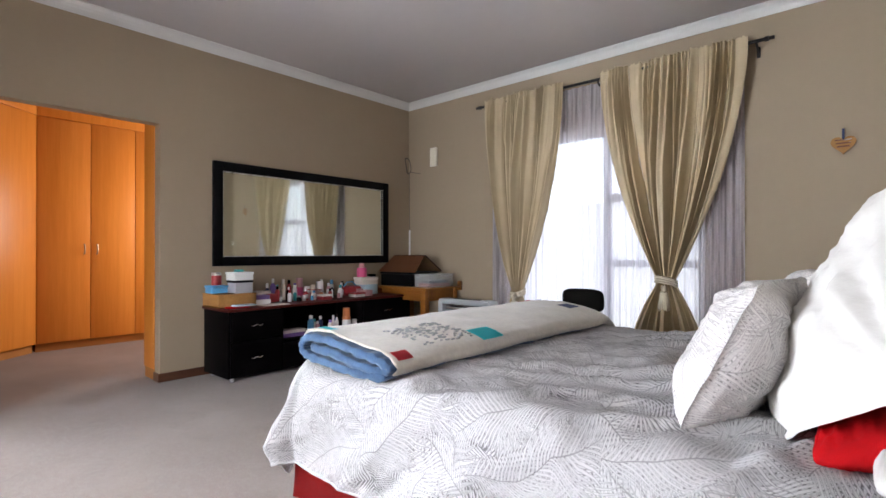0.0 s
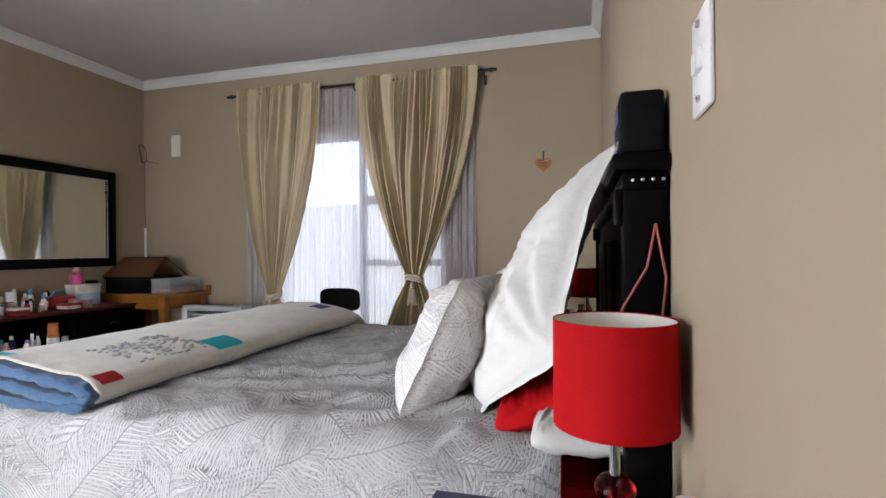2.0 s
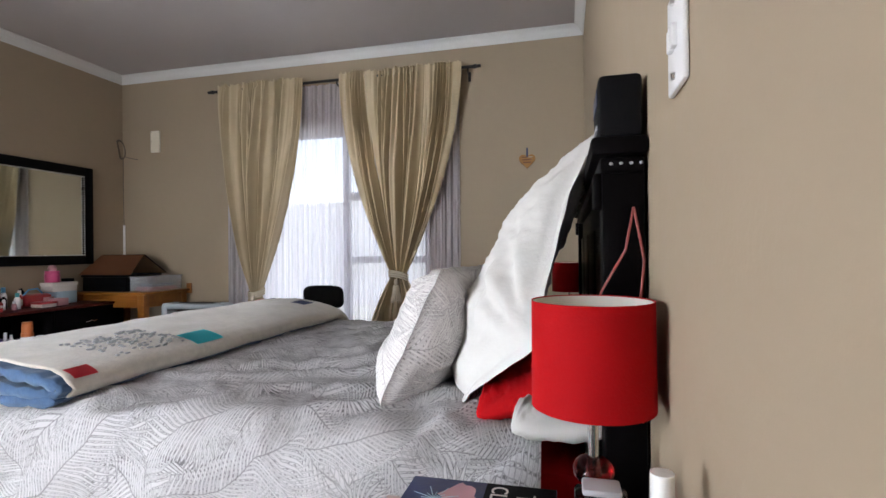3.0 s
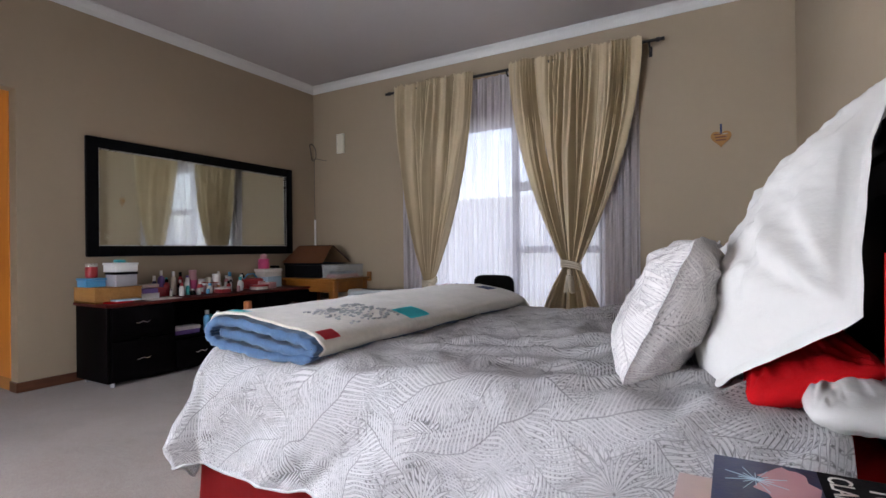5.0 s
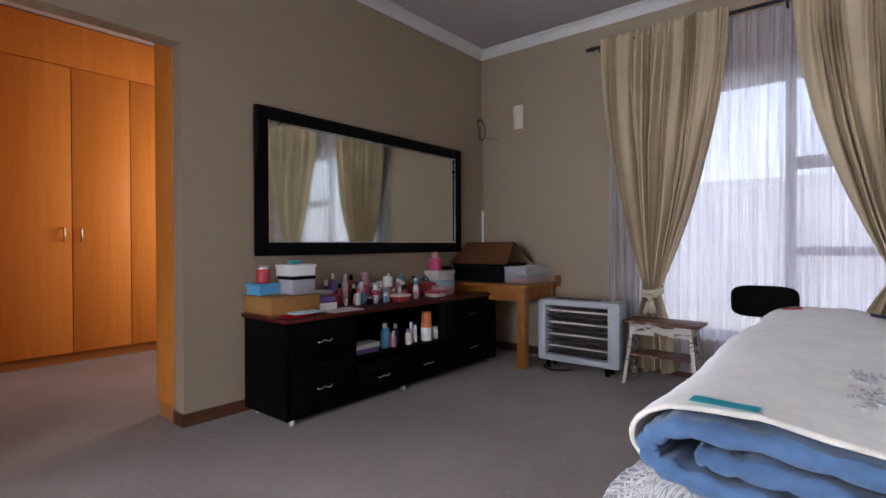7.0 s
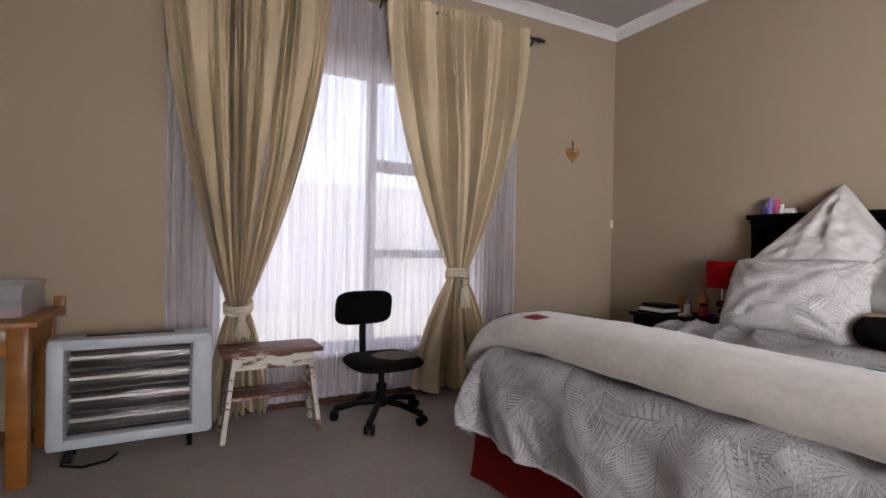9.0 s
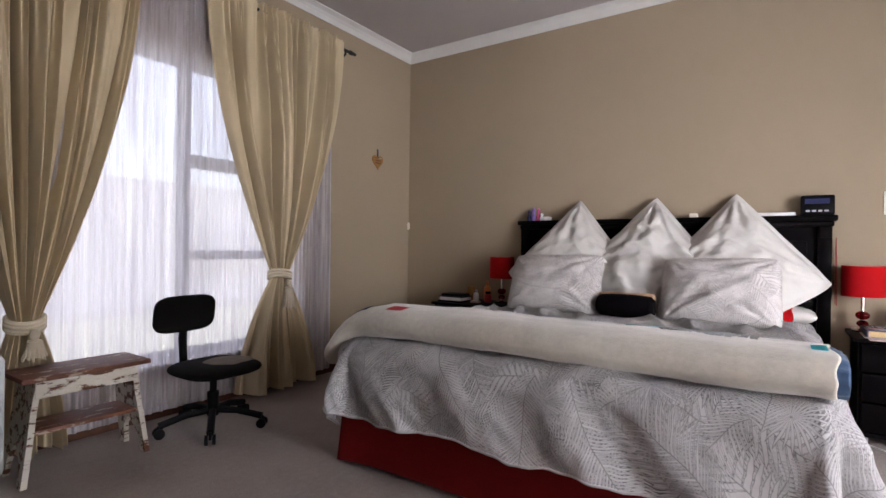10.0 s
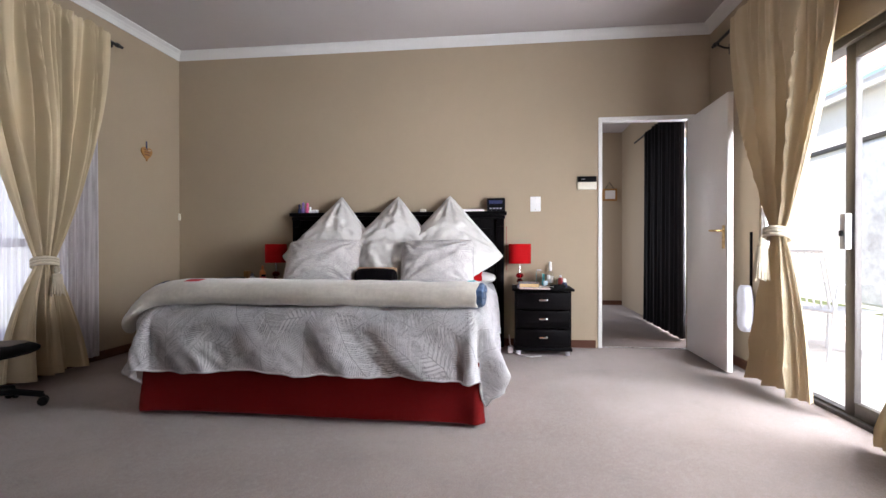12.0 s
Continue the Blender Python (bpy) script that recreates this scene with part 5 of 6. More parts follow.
part("strap", tube(bmesh.new(), [(0.14, -1.10, DT + 0.09), (0.15, -1.06, DT + 0.14), (0.15, -0.99, DT + 0.145), (0.14, -0.93, DT + 0.09)], 0.007), BLUEPLASTIC, bag)
part("packet", blocks((0.195, 0.215, -0.98, -0.90, DT, DT + 0.07), bev=0.003), ROSE, bag)
carton(0.05, 0.20, -0.86, -0.68, DT, DT + 0.105, PALEBLUE, "pale blue gift box", name="gift_box")
carton(0.05, 0.19, -0.89, -0.67, DT + 0.106, DT + 0.185, PAPER, "white shoe box with a dark motif on the blue box", PAPER, name="gift_box", lid_h=0.03)
jar(0.12, -0.84, DT + 0.187, 0.055, 0.10, PINKPLASTIC, PINKPLASTIC, "round pink tin")
single("pink_knob", turned(0.12, -0.84, [(0, DT + 0.288), (0.028, DT + 0.288), (0.034, DT + 0.31), (0.02, DT + 0.335), (0, DT + 0.34)], 14), ROSE, "pink and white soft toy bun on the tin", "ornament")
carton(0.08, 0.16, -0.73, -0.67, DT + 0.187, DT + 0.215, BLACKPLASTIC, "small black case", name="small_case")

bottle(0.22, -1.72, DT, 0.016, 0.10, TEALPLASTIC, WHITEPLASTIC, "small teal bottle with a white cap", 0.5)
bottle(0.05, -1.68, DT, 0.021, 0.19, REDPLASTIC, BLACKPLASTIC, "slim dark red bottle with a black cap", 0.5)
bottle(0.055, -1.807, DT, 0.016, 0.15, WHITEPLASTIC, TEALPLASTIC, "slim white bottle with a teal cap", 0.5)
bottle(0.225, -1.43, DT, 0.017, 0.08, ORANGE, WHITEPLASTIC, "small orange bottle with a white cap", 0.5)
bottle(0.15, -1.25, DT, 0.019, 0.12, BLACKPLASTIC, WHITEPLASTIC, "small black bottle with a white cap", 0.5)
bottle(0.09, -1.25, DT, 0.022, 0.14, ROSE, WHITEPLASTIC, "rose bottle with a white cap", 0.5)

for x, y, r, h, body, cap, words in (
        (0.24, -1.62, 0.024, 0.115, REDPLASTIC, WHITEPLASTIC, "squat red bottle with a white cap"), (0.28, -1.66, 0.018, 0.075, WHITEPLASTIC, REDPLASTIC, "small white bottle with a red cap"),
        (0.26, -1.54, 0.022, 0.09, WHITEPLASTIC, BLUEPLASTIC, "white bottle with a blue cap"), (0.29, -1.58, 0.015, 0.06, BLUEPLASTIC, WHITEPLASTIC, "tiny blue bottle with a white cap"),
        (0.26, -1.80, 0.02, 0.11, WHITEPLASTIC, REDPLASTIC, "white lotion bottle with a red cap"), (0.27, -1.36, 0.019, 0.10, REDPLASTIC, BLACKPLASTIC, "red bottle with a black cap"),
        (0.25, -1.22, 0.023, 0.13, WHITEPLASTIC, TEALPLASTIC, "white bottle with a teal cap"), (0.20, -1.17, 0.02, 0.145, REDPLASTIC, WHITEPLASTIC, "tall red bottle with a white cap"),
        (0.30, -1.28, 0.016, 0.07, ROSE, WHITEPLASTIC, "small rose bottle with a white cap"), (0.06, -1.19, 0.024, 0.17, WHITEPLASTIC, BLUEPLASTIC, "tall white bottle with a blue cap"),
        (0.09, -1.93, 0.02, 0.17, DARKBLUE, WHITEPLASTIC, "dark blue spray bottle with a white cap"), (0.30, -1.73, 0.02, 0.055, BLACKPLASTIC, STEEL, "small black pot with a metal cap"),
        (0.05, -1.555, 0.02, 0.18, CREAMPLASTIC, REDPLASTIC, "tall cream bottle with a red cap"), (0.04, -1.30, 0.02, 0.18, BLUEPLASTIC, WHITEPLASTIC, "tall blue bottle with a white cap")):
    bottle(x, y, DT, r, h, body, cap, words, 0.55, 0.25, band=PAPER if h > 0.1 and body is not WHITEPLASTIC else None)
carton(0.26, 0.36, -1.50, -1.40, DT, DT + 0.05, REDPLASTIC, "small red carton with a white lid", PAPER, name="small_carton")
carton(0.25, 0.37, -1.12, -1.00, DT, DT + 0.045, PAPER, "flat white and red carton", REDPLASTIC, name="small_carton")
carton(0.24, 0.35, -0.97, -0.88, DT, DT + 0.06, ROSE, "crumpled rose packet beside the bag", name="rose_packet")

# in the open bay
SZ = 0.283
bottle(0.31, -1.50, SZ, 0.024, 0.15, DARKBLUE, WHITEPLASTIC, "dark blue bottle with a white cap", 0.5)
bottle(0.31, -1.31, SZ, 0.019, 0.12, WHITEPLASTIC, BLUEPLASTIC, "white bottle with a blue cap", 0.5)
carton(0.28, 0.38, -1.93, -1.72, SZ, SZ + 0.065, PURPLE, "blue and white nappy packs on the shelf", PAPER, name="soft_pack", lid_h=0.03)
bottle(0.33, -1.62, SZ, 0.03, 0.17, BLUEPLASTIC, WHITEPLASTIC, "blue shampoo bottle", 0.5)
bottle(0.31, -1.57, SZ, 0.022, 0.13, CREAMPLASTIC, TEALPLASTIC, "cream bottle with a teal cap", 0.5)
bottle(0.35, -1.56, SZ, 0.02, 0.11, ROSE, WHITEPLASTIC, "pale pink bottle", 0.5)
bottle(0.37, -1.43, SZ, 0.022, 0.11, CREAMPLASTIC, PURPLE, "pale lilac bottle", 0.6)
bottle(0.35, -1.38, SZ, 0.014, 0.15, WHITEPLASTIC, WHITEPLASTIC, "slim white tube", 0.7)
bottle(0.36, -1.345, SZ, 0.011, 0.16, WHITEPLASTIC, BLACKPLASTIC, "slim white brush tube", 0.7)
jar(0.37, -1.235, SZ, 0.042, 0.125, WHITEPLASTIC, ORANGE, "white tub with an orange label")
jar(0.37, -1.235, SZ + 0.126, 0.036, 0.085, ORANGE, ORANGE, "orange tub stacked on the white one")
bottle(0.37, -1.14, SZ, 0.027, 0.09, WHITEPLASTIC, WHITEPLASTIC, "small white pill bottle", 0.75)

# ---- pine table in the corner ----
tb = thing("side_table", (0.43, -0.3, 0), "orange pine side table in the corner", "table")
part("top", blocks((0.03, 0.845, -0.585, -0.04, 0.645, 0.667), bev=0.004), PINE, tb)
for x in (0.06, 0.745):
    for y in (-0.572, -0.115):
        part("leg", blocks((x, x + 0.07, y, y + 0.065, 0, 0.645), bev=0.004), PINE, tb)
part("apron", blocks((0.13, 0.745, -0.562, -0.54, 0.53, 0.645), bev=0.003), PINE, tb)
part("apron", blocks((0.79, 0.81, -0.507, -0.115, 0.53, 0.645), bev=0.003), PINE, tb)
part("apron", blocks((0.13, 0.745, -0.09, -0.07, 0.53, 0.645), bev=0.003), PINE, tb)
part("rim", blocks((0.80, 0.85, -0.039, -0.02, 0.62, 0.72), bev=0.003), PINE, tb)
crate = thing("storage_crate", (0.3, -0.3, 0.668), "black crate on the pine table", "crate")
part("body", blocks((0.05, 0.55, -0.50, -0.10, 0.668, 0.80), bev=0.006), BLACKPLASTIC, crate)
part("rim", blocks((0.04, 0.56, -0.51, -0.09, 0.80, 0.822), bev=0.005), BLACKPLASTIC, crate)
lid = thing("cardboard_lid", (0.29, -0.28, 0.823), "brown cardboard box folded into a gable on the crate", "cardboard box")
for (ya, za), (yb, zb), mt in (((-0.50, 0.823), (-0.29, 1.005), CARDBOARD), ((-0.08, 0.823), (-0.29, 1.005), CARDLIGHT), ((-0.068, 0.827), (-0.278, 1.009), BLACKPLASTIC)):
    bm = bmesh.new()
    vs = [bm.verts.new(p) for p in ((0.0, ya, za), (0.60, ya, za), (0.54, yb, zb), (0.04, yb, zb))]
    bm.faces.new(vs)
    bmesh.ops.solidify(bm, geom=bm.faces[:], thickness=0.006)
    part("flap", bm, mt, lid, smooth=False)
tub = thing("plastic_tub", (0.66, -0.25, 0.668), "clear plastic tub holding coloured papers on the pine table", "tub")
for a in ((0.565, 0.77, -0.47, -0.467), (0.565, 0.77, -0.073, -0.07), (0.565, 0.568, -0.467, -0.073), (0.767, 0.77, -0.467, -0.073)):
    part("wall", blocks((*a, 0.67, 0.80)), CLEARPLASTIC, tub, smooth=False)
part("rim", tube(bmesh.new(), [(0.56, -0.475, 0.80), (0.775, -0.475, 0.80), (0.775, -0.065, 0.80), (0.56, -0.065, 0.80)], 0.006, 8, True), CLEARPLASTIC, tub)
single("folder_stack", blocks((0.585, 0.75, -0.44, -0.1, 0.669, 0.69), (0.59, 0.745, -0.43, -0.12, 0.6905, 0.705), bev=0.003), REDPLASTIC, "red and dark folders lying in the clear tub", "folders")
single("blue_folder", blocks((0.60, 0.74, -0.40, -0.14, 0.706, 0.735), bev=0.004), DARKBLUE, "dark blue folder in the clear tub", "folder")

# ---- heater ----
ht = thing("heater", (1.16, -0.33, 0), "pale grey quartz heater with bright reflectors on casters", "heater")
part("side_panel", blocks((0.835, 0.905, -0.405, -0.235, 0.065, 0.54), bev=0.02), HEATERWHITE, ht)
part("side_panel", blocks((1.405, 1.50, -0.40, -0.235, 0.065, 0.545), bev=0.02), HEATERWHITE, ht)
part("top_panel", blocks((0.84, 1.49, -0.40, -0.235, 0.505, 0.555), bev=0.014), HEATERWHITE, ht)
part("top_grille", blocks((0.97, 1.33, -0.33, -0.29, 0.5555, 0.560), bev=0.001), BLACKMETAL, ht, "dark slot along the top")
part("bottom_panel", blocks((0.84, 1.49, -0.40, -0.24, 0.065, 0.115), bev=0.012), HEATERWHITE, ht)
part("back_panel", blocks((0.90, 1.41, -0.26, -0.245, 0.115, 0.505)), GREYSTEEL, ht)
for k in range(4):
    z = 0.135 + k * 0.094
    bm = bmesh.new()
    surface(bm, 2, 12, lambda s, t: (0.912 + 0.486 * s, -0.375 + 0.09 * math.sin(math.pi * t), z + 0.088 * t))
    bmesh.ops.solidify(bm, geom=bm.faces[:], thickness=0.002)
    part("reflector", bm, REFLECTOR, ht, "curved bright metal reflector")
    part("seam", blocks((0.912, 1.398, -0.377, -0.372, z - 0.008, z + 0.001)), BLACKMETAL, ht, "dark gap between reflectors", smooth=False)
    part("quartz_tube", bar((0.915, -0.345, z + 0.045), (1.395, -0.345, z + 0.045), 0.008, 10), PAPER, ht)
bm = bmesh.new()
for k in range(3):
    for i in range(7):
        x = 1.01 + i * 0.038
        cube(bm, x, x + 0.024, -0.379, -0.376, 0.224 + k * 0.094, 0.230 + k * 0.094)
tagged(part("vent_slots", bm, BLACKMETAL, ht, smooth=False), kind="stuff")
for k in range(12):
    z = 0.13 + k * 0.033
    part("guard_wire", bar((0.90, -0.398, z), (1.41, -0.398, z), 0.0018, 6), CHROME, ht)
for x in (0.92, 1.40):
    for y in (-0.37, -0.27):
        bm = blocks((x - 0.012, x + 0.012, y - 0.02, y + 0.02, 0.03, 0.066))
        tube(bm, [(x - 0.012, y, 0.02), (x + 0.012, y, 0.02)], 0.02, 12)
        part("caster", bm, BLACKPLASTIC, ht)
part("carry_grip", blocks((1.41, 1.485, -0.36, -0.28, 0.556, 0.566), bev=0.004), HEATERWHITE, ht)
part("power_cord", tube(bmesh.new(), [(0.92, -0.30, 0.10), (0.90, -0.42, 0.012), (0.98, -0.46, 0.008), (1.07, -0.43, 0.008), (1.10, -0.36, 0.008)], 0.006), BLACKPLASTIC, ht)

# ---- bench ----
bn = thing("bench", (1.785, -0.32, 0), "small distressed wooden bench with a brown top and chipped white paint", "bench")
part("top", blocks((1.535, 2.035, -0.452, -0.185, 0.428, 0.450), bev=0.004), WORNWOOD, bn, "worn brown wooden top")
part("apron", blocks((1.585, 1.985, -0.432, -0.412, 0.355, 0.428), bev=0.002), DISTRESSED, bn)
part("apron", blocks((1.585, 1.985, -0.225, -0.205, 0.355, 0.428), bev=0.002), DISTRESSED, bn)
part("shelf", blocks((1.575, 1.995, -0.42, -0.22, 0.20, 0.218), bev=0.003), WORNWOOD, bn)
for x, s in ((1.60, -1), (1.97, 1)):
    bm = bmesh.new()
    outline = [(-0.43, 0.428), (-0.205, 0.428), (-0.215, 0.30), (-0.20, 0.18), (-0.19, 0.0), (-0.235, 0.0), (-0.255, 0.10), (-0.317, 0.16), (-0.38, 0.10), (-0.40, 0.0), (-0.445, 0.0), (-0.435, 0.18), (-0.42, 0.30)]
    for off in (-0.011, 0.011):
        bm.faces.new([bm.verts.new((x + s * 0.055 * (0.428 - z) / 0.428 + off, y, z)) for y, z in outline])
    bm.verts.ensure_lookup_table()
    n = len(outline)
    for i in range(n):
        j = (i + 1) % n
        bm.faces.new((bm.verts[i], bm.verts[j], bm.verts[n + j], bm.verts[n + i]))
    part("leg", bm, DISTRESSED, bn, "shaped plank end", smooth=False)

# ---- office chair ----
oc = thing("office_chair", (2.39, -0.40, 0), "low black typist chair on five casters", "chair")
bm = bmesh.new()


def padded(bm, cx, cy, cz, a, b, c, ex, mat4=None):
    """A rounded pad: a superellipse in outline, half sizes a, b, c."""
    n, m = 36, 12
    rings = []
    for j in range(m + 1):
        v = -math.pi / 2 + math.pi * j / m
        ring = []
        for i in range(n):
            u = 2 * math.pi * i / n
            cu, su = math.cos(u), math.sin(u)
            px = math.copysign(abs(cu) ** ex, cu)
            py = math.copysign(abs(su) ** ex, su)
            k = max(0.0, math.cos(v)) ** 0.4
            ring.append(bm.verts.new((cx + a * px * k, cy + b * py * k, cz + c * math.sin(v))))
        rings.append(ring)
    for p, q in zip(rings, rings[1:]):
        for i in range(n):
            bm.faces.new((p[i], p[(i + 1) % n], q[(i + 1) % n], q[i]))
    bmesh.ops.remove_doubles(bm, verts=bm.verts, dist=0.0005)


padded(bm, 2.39, -0.42, 0.335, 0.215, 0.205, 0.035, 0.62)
part("seat", bm, SEATCLOTH, oc, "charcoal upholstered seat")
bm = bmesh.new()
padded(bm, 2.44, -0.44, 0.362, 0.135, 0.12, 0.010, 0.8)
for v in bm.verts:
    v.co += Vector((0.03 * fbm(v.co.x * 9, v.co.y * 9, 2.0), 0.03 * fbm(v.co.y * 9, v.co.x * 9, 5.0), 0))
part("worn_patch", bm, WORNFOAM, oc, "rubbed-through brown foam")
bm = bmesh.new()
padded(bm, 0, 0, 0, 0.19, 0.106, 0.03, 0.5)
bmesh.ops.transform(bm, matrix=pose(2.36, -0.165, 0.612, 97, 0, 6), verts=bm.verts)
part("backrest", bm, SEATCLOTH, oc, "charcoal upholstered backrest")
part("back_stem", tube(bmesh.new(), [(2.385, -0.36, 0.30), (2.372, -0.22, 0.29), (2.362, -0.145, 0.32), (2.36, -0.135, 0.45), (2.36, -0.145, 0.63)], 0.022), BLACKPLASTIC, oc)
part("seat_plate", blocks((2.29, 2.49, -0.52, -0.32, 0.29, 0.312), bev=0.005), BLACKPLASTIC, oc)
part("gas_lift", turned(2.39, -0.40, [(0, 0.07), (0.03, 0.07), (0.03, 0.20), (0.018, 0.205), (0.018, 0.30), (0, 0.30)], 14), BLACKPLASTIC, oc)
part("height_lever", bar((2.45, -0.42, 0.298), (2.60, -0.46, 0.285), 0.006), BLACKPLASTIC, oc)
for k in range(5):
    a = math.radians(236 + 72 * k)
    ex, ey = 2.39 + 0.265 * math.cos(a), -0.40 + 0.265 * math.sin(a)
    leg = part("base_arm", tube(bmesh.new(), [(2.39, -0.40, 0.10), ((2.39 + ex) / 2, (-0.40 + ey) / 2, 0.095), (ex, ey, 0.062)], 0.019), BLACKPLASTIC, oc)
    bm = bmesh.new()
    px, py = -math.sin(a), math.cos(a)
    for s in (-0.018, 0.018):
        tube(bm, [(ex + px * (s - 0.008), ey + py * (s - 0.008), 0.026), (ex + px * (s + 0.008), ey + py * (s + 0.008), 0.026)], 0.026, 14)
    tube(bm, [(ex, ey, 0.026), (ex, ey, 0.065)], 0.008)
    part("caster", bm, BLACKPLASTIC, leg)


# ---- bedside tables ----
def bedside(y0, y1, x0, label):
    """Black three-drawer bedside table against the head wall."""
    root = thing("nightstand", ((x0 + 4.62) / 2, (y0 + y1) / 2, 0), label, "nightstand", "bedside tables")
    part("top", blocks((x0 - 0.02, 4.625, y0 - 0.025, y1 + 0.025, 0.54, 0.562), bev=0.007), BLACKWOOD, root)
    for y in (y0 + 0.009, y1 - 0.009):
        part("side_panel", blocks((x0 + 0.005, 4.61, y - 0.009, y + 0.009, 0.05, 0.54)), BLACKWOOD, root)
    part("back_panel", blocks((4.60, 4.612, y0 + 0.018, y1 - 0.018, 0.05, 0.54)), BLACKWOOD, root)
    part("base_rail", blocks((x0 - 0.008, 4.61, y0 - 0.008, y1 + 0.008, 0.04, 0.065), bev=0.006), BLACKWOOD, root)
    for k in range(3):
        z = 0.072 + k * 0.157
        d = part("drawer", blocks((x0 - 0.010, x0 + 0.012, y0 + 0.014, y1 - 0.014, z, z + 0.146), bev=0.004), BLACKWOOD, root)
        part("handle", blocks((x0 - 0.028, x0 - 0.009, (y0 + y1) / 2 - 0.035, (y0 + y1) / 2 + 0.035, z + 0.072, z + 0.088), bev=0.004), CHROME, d, "short bright metal bar handle")
    for x in (x0 + 0.03, 4.57):
        for y in (y0 + 0.03, y1 - 0.03):
            part("foot", turned(x, y, [(0, 0), (0.018, 0), (0.022, 0.04), (0, 0.04)], 12), GREYPLASTIC, root, "pale plastic foot")
    return root


bedside(-3.80, -3.335, 4.245, "black three-drawer bedside table with a cluttered top")
bedside(-1.17, -0.62, 4.20, "black three-drawer bedside table in the corner")


def table_lamp(x, y, z, label):
    root = thing("table_lamp", (x, y, z), label, "lamp", "red bedside lamps")
    part("base", turned(x, y, [(0, z), (0.05, z), (0.052, z + 0.008), (0.02, z + 0.016), (0.012, z + 0.02), (0, z + 0.02)], 24), CHROME, root)
    for k, (zc, r) in enumerate(((0.045, 0.028), (0.092, 0.034))):
        part("glass_ball", turned(x, y, [(0.006, z + zc - r * 0.72)] + [(r * math.cos(a), z + zc + 0.75 * r * math.sin(a)) for a in [math.radians(d) for d in range(-60, 61, 15)]] + [(0.006, z + zc + r * 0.72)], 24), REDGLASS, root, "flattened red glass ball")
    part("stem", turned(x, y, [(0, z + 0.018), (0.009, z + 0.018), (0.009, z + 0.30), (0, z + 0.30)], 12), CHROME, root)
    za, zb = z + 0.200, z + 0.375
    part("shade", turned(x, y, [(0.1, za), (0.099, zb), (0.0975, zb), (0.0985, za), (0.1, za)], 48), REDSHADE, root, "drum shade of red cloth")
    part("lining", turned(x, y, [(0.0981, za + 0.002), (0.0971, zb - 0.002)], 48), SHADELINING, root, "cream shade lining")
    part("spider", bar((x - 0.0965, y, zb - 0.025), (x + 0.0965, y, zb - 0.025), 0.002, 6), STEEL, root)
    part("cord", tube(bmesh.new(), [(x + 0.03, y, z + 0.008), (x + 0.09, y + 0.02, z + 0.006), (x + 0.10, y + 0.06, z + 0.005)], 0.0025, 6), WHITECABLE, root)


NT = 0.563
table_lamp(4.518, -3.38, NT, "bedside lamp with a red drum shade and red glass base")
table_lamp(4.49, -1.09, NT, "matching red bedside lamp in the corner")

# on the near bedside table
single("magazine", blocks((4.15, 4.44, -3.62, -3.37, NT, NT + 0.006), bev=0.001), PINKPAPER, "magazine lying on the bedside table", "magazine")
single("paper_sheet", blocks((4.20, 4.41, -3.58, -3.355, NT + 0.007, NT + 0.009)), PAPER, "white sheet on the magazine", "paper")
z = NT + 0.010
bk = thing("book", (4.32, -3.45, z), "thick paperback with a dark blue cover on the bedside table", "book")
BKX0, BKX1, BKY0, BKY1 = 4.203, 4.458, -3.535, -3.365
part("page_block", blocks((BKX0 + 0.003, BKX1 - 0.003, BKY0 + 0.004, BKY1 - 0.006, z + 0.002, z + 0.032)), PAGES, bk, "yellowed page edges", smooth=False)
part("cover", blocks((BKX0, BKX1, BKY0, BKY1, z, z + 0.002), (BKX0, BKX1, BKY0, BKY1, z + 0.032, z + 0.0345), (BKX0, BKX1, BKY1 - 0.006, BKY1, z + 0.002, z + 0.032)), DARKBLUE, bk, smooth=False)
part("cover_panel", blocks((BKX0 + 0.135, BKX1 - 0.001, BKY0 + 0.001, BKY1 - 0.001, z + 0.0347, z + 0.0351)), BLACKPLASTIC, bk, "black end of the cover", smooth=False)
bm = bmesh.new()
rng = random.Random(12)
ring = [bm.verts.new((BKX0 + 0.095 + 0.04 * math.cos(a) * rng.uniform(0.7, 1.15), (BKY0 + BKY1) / 2 + 0.078 * math.sin(a) * rng.uniform(0.75, 1.0), z + 0.0353)) for a in [i * math.tau / 26 for i in range(26)]]
middle = bm.verts.new((BKX0 + 0.095, (BKY0 + BKY1) / 2, z + 0.0353))
for k in range(26):
    bm.faces.new((middle, ring[k], ring[(k + 1) % 26]))
part("cover_picture", bm, ROSE, bk, "rose cloud on the cover", smooth=False)
for word, high, off in (("TOM", 0.040, 0.190), ("CLANCY", 0.036, 0.146)):
    curve = bpy.data.curves.new("lettering", "FONT")
    curve.body, curve.size, curve.extrude = word, high, 0.0004
    holder = bpy.data.objects.new("lettering", curve)
    letters = bmesh.new()
    letters.from_mesh(holder.to_mesh())
    holder.to_mesh_clear()
    bpy.data.objects.remove(holder)
    wide = max(v.co.x for v in letters.verts)
    for v in letters.verts:
        v.co = Vector((BKX0 + off + v.co.y * 1.15, BKY1 - 0.012 - v.co.x * 0.145 / max(wide, 0.145) - (0.02 if len(word) == 3 else 0.0), z + 0.0357 + v.co.z))
    part("lettering", letters, PAPER, bk, "raised silver lettering", smooth=False)
bm = bmesh.new()
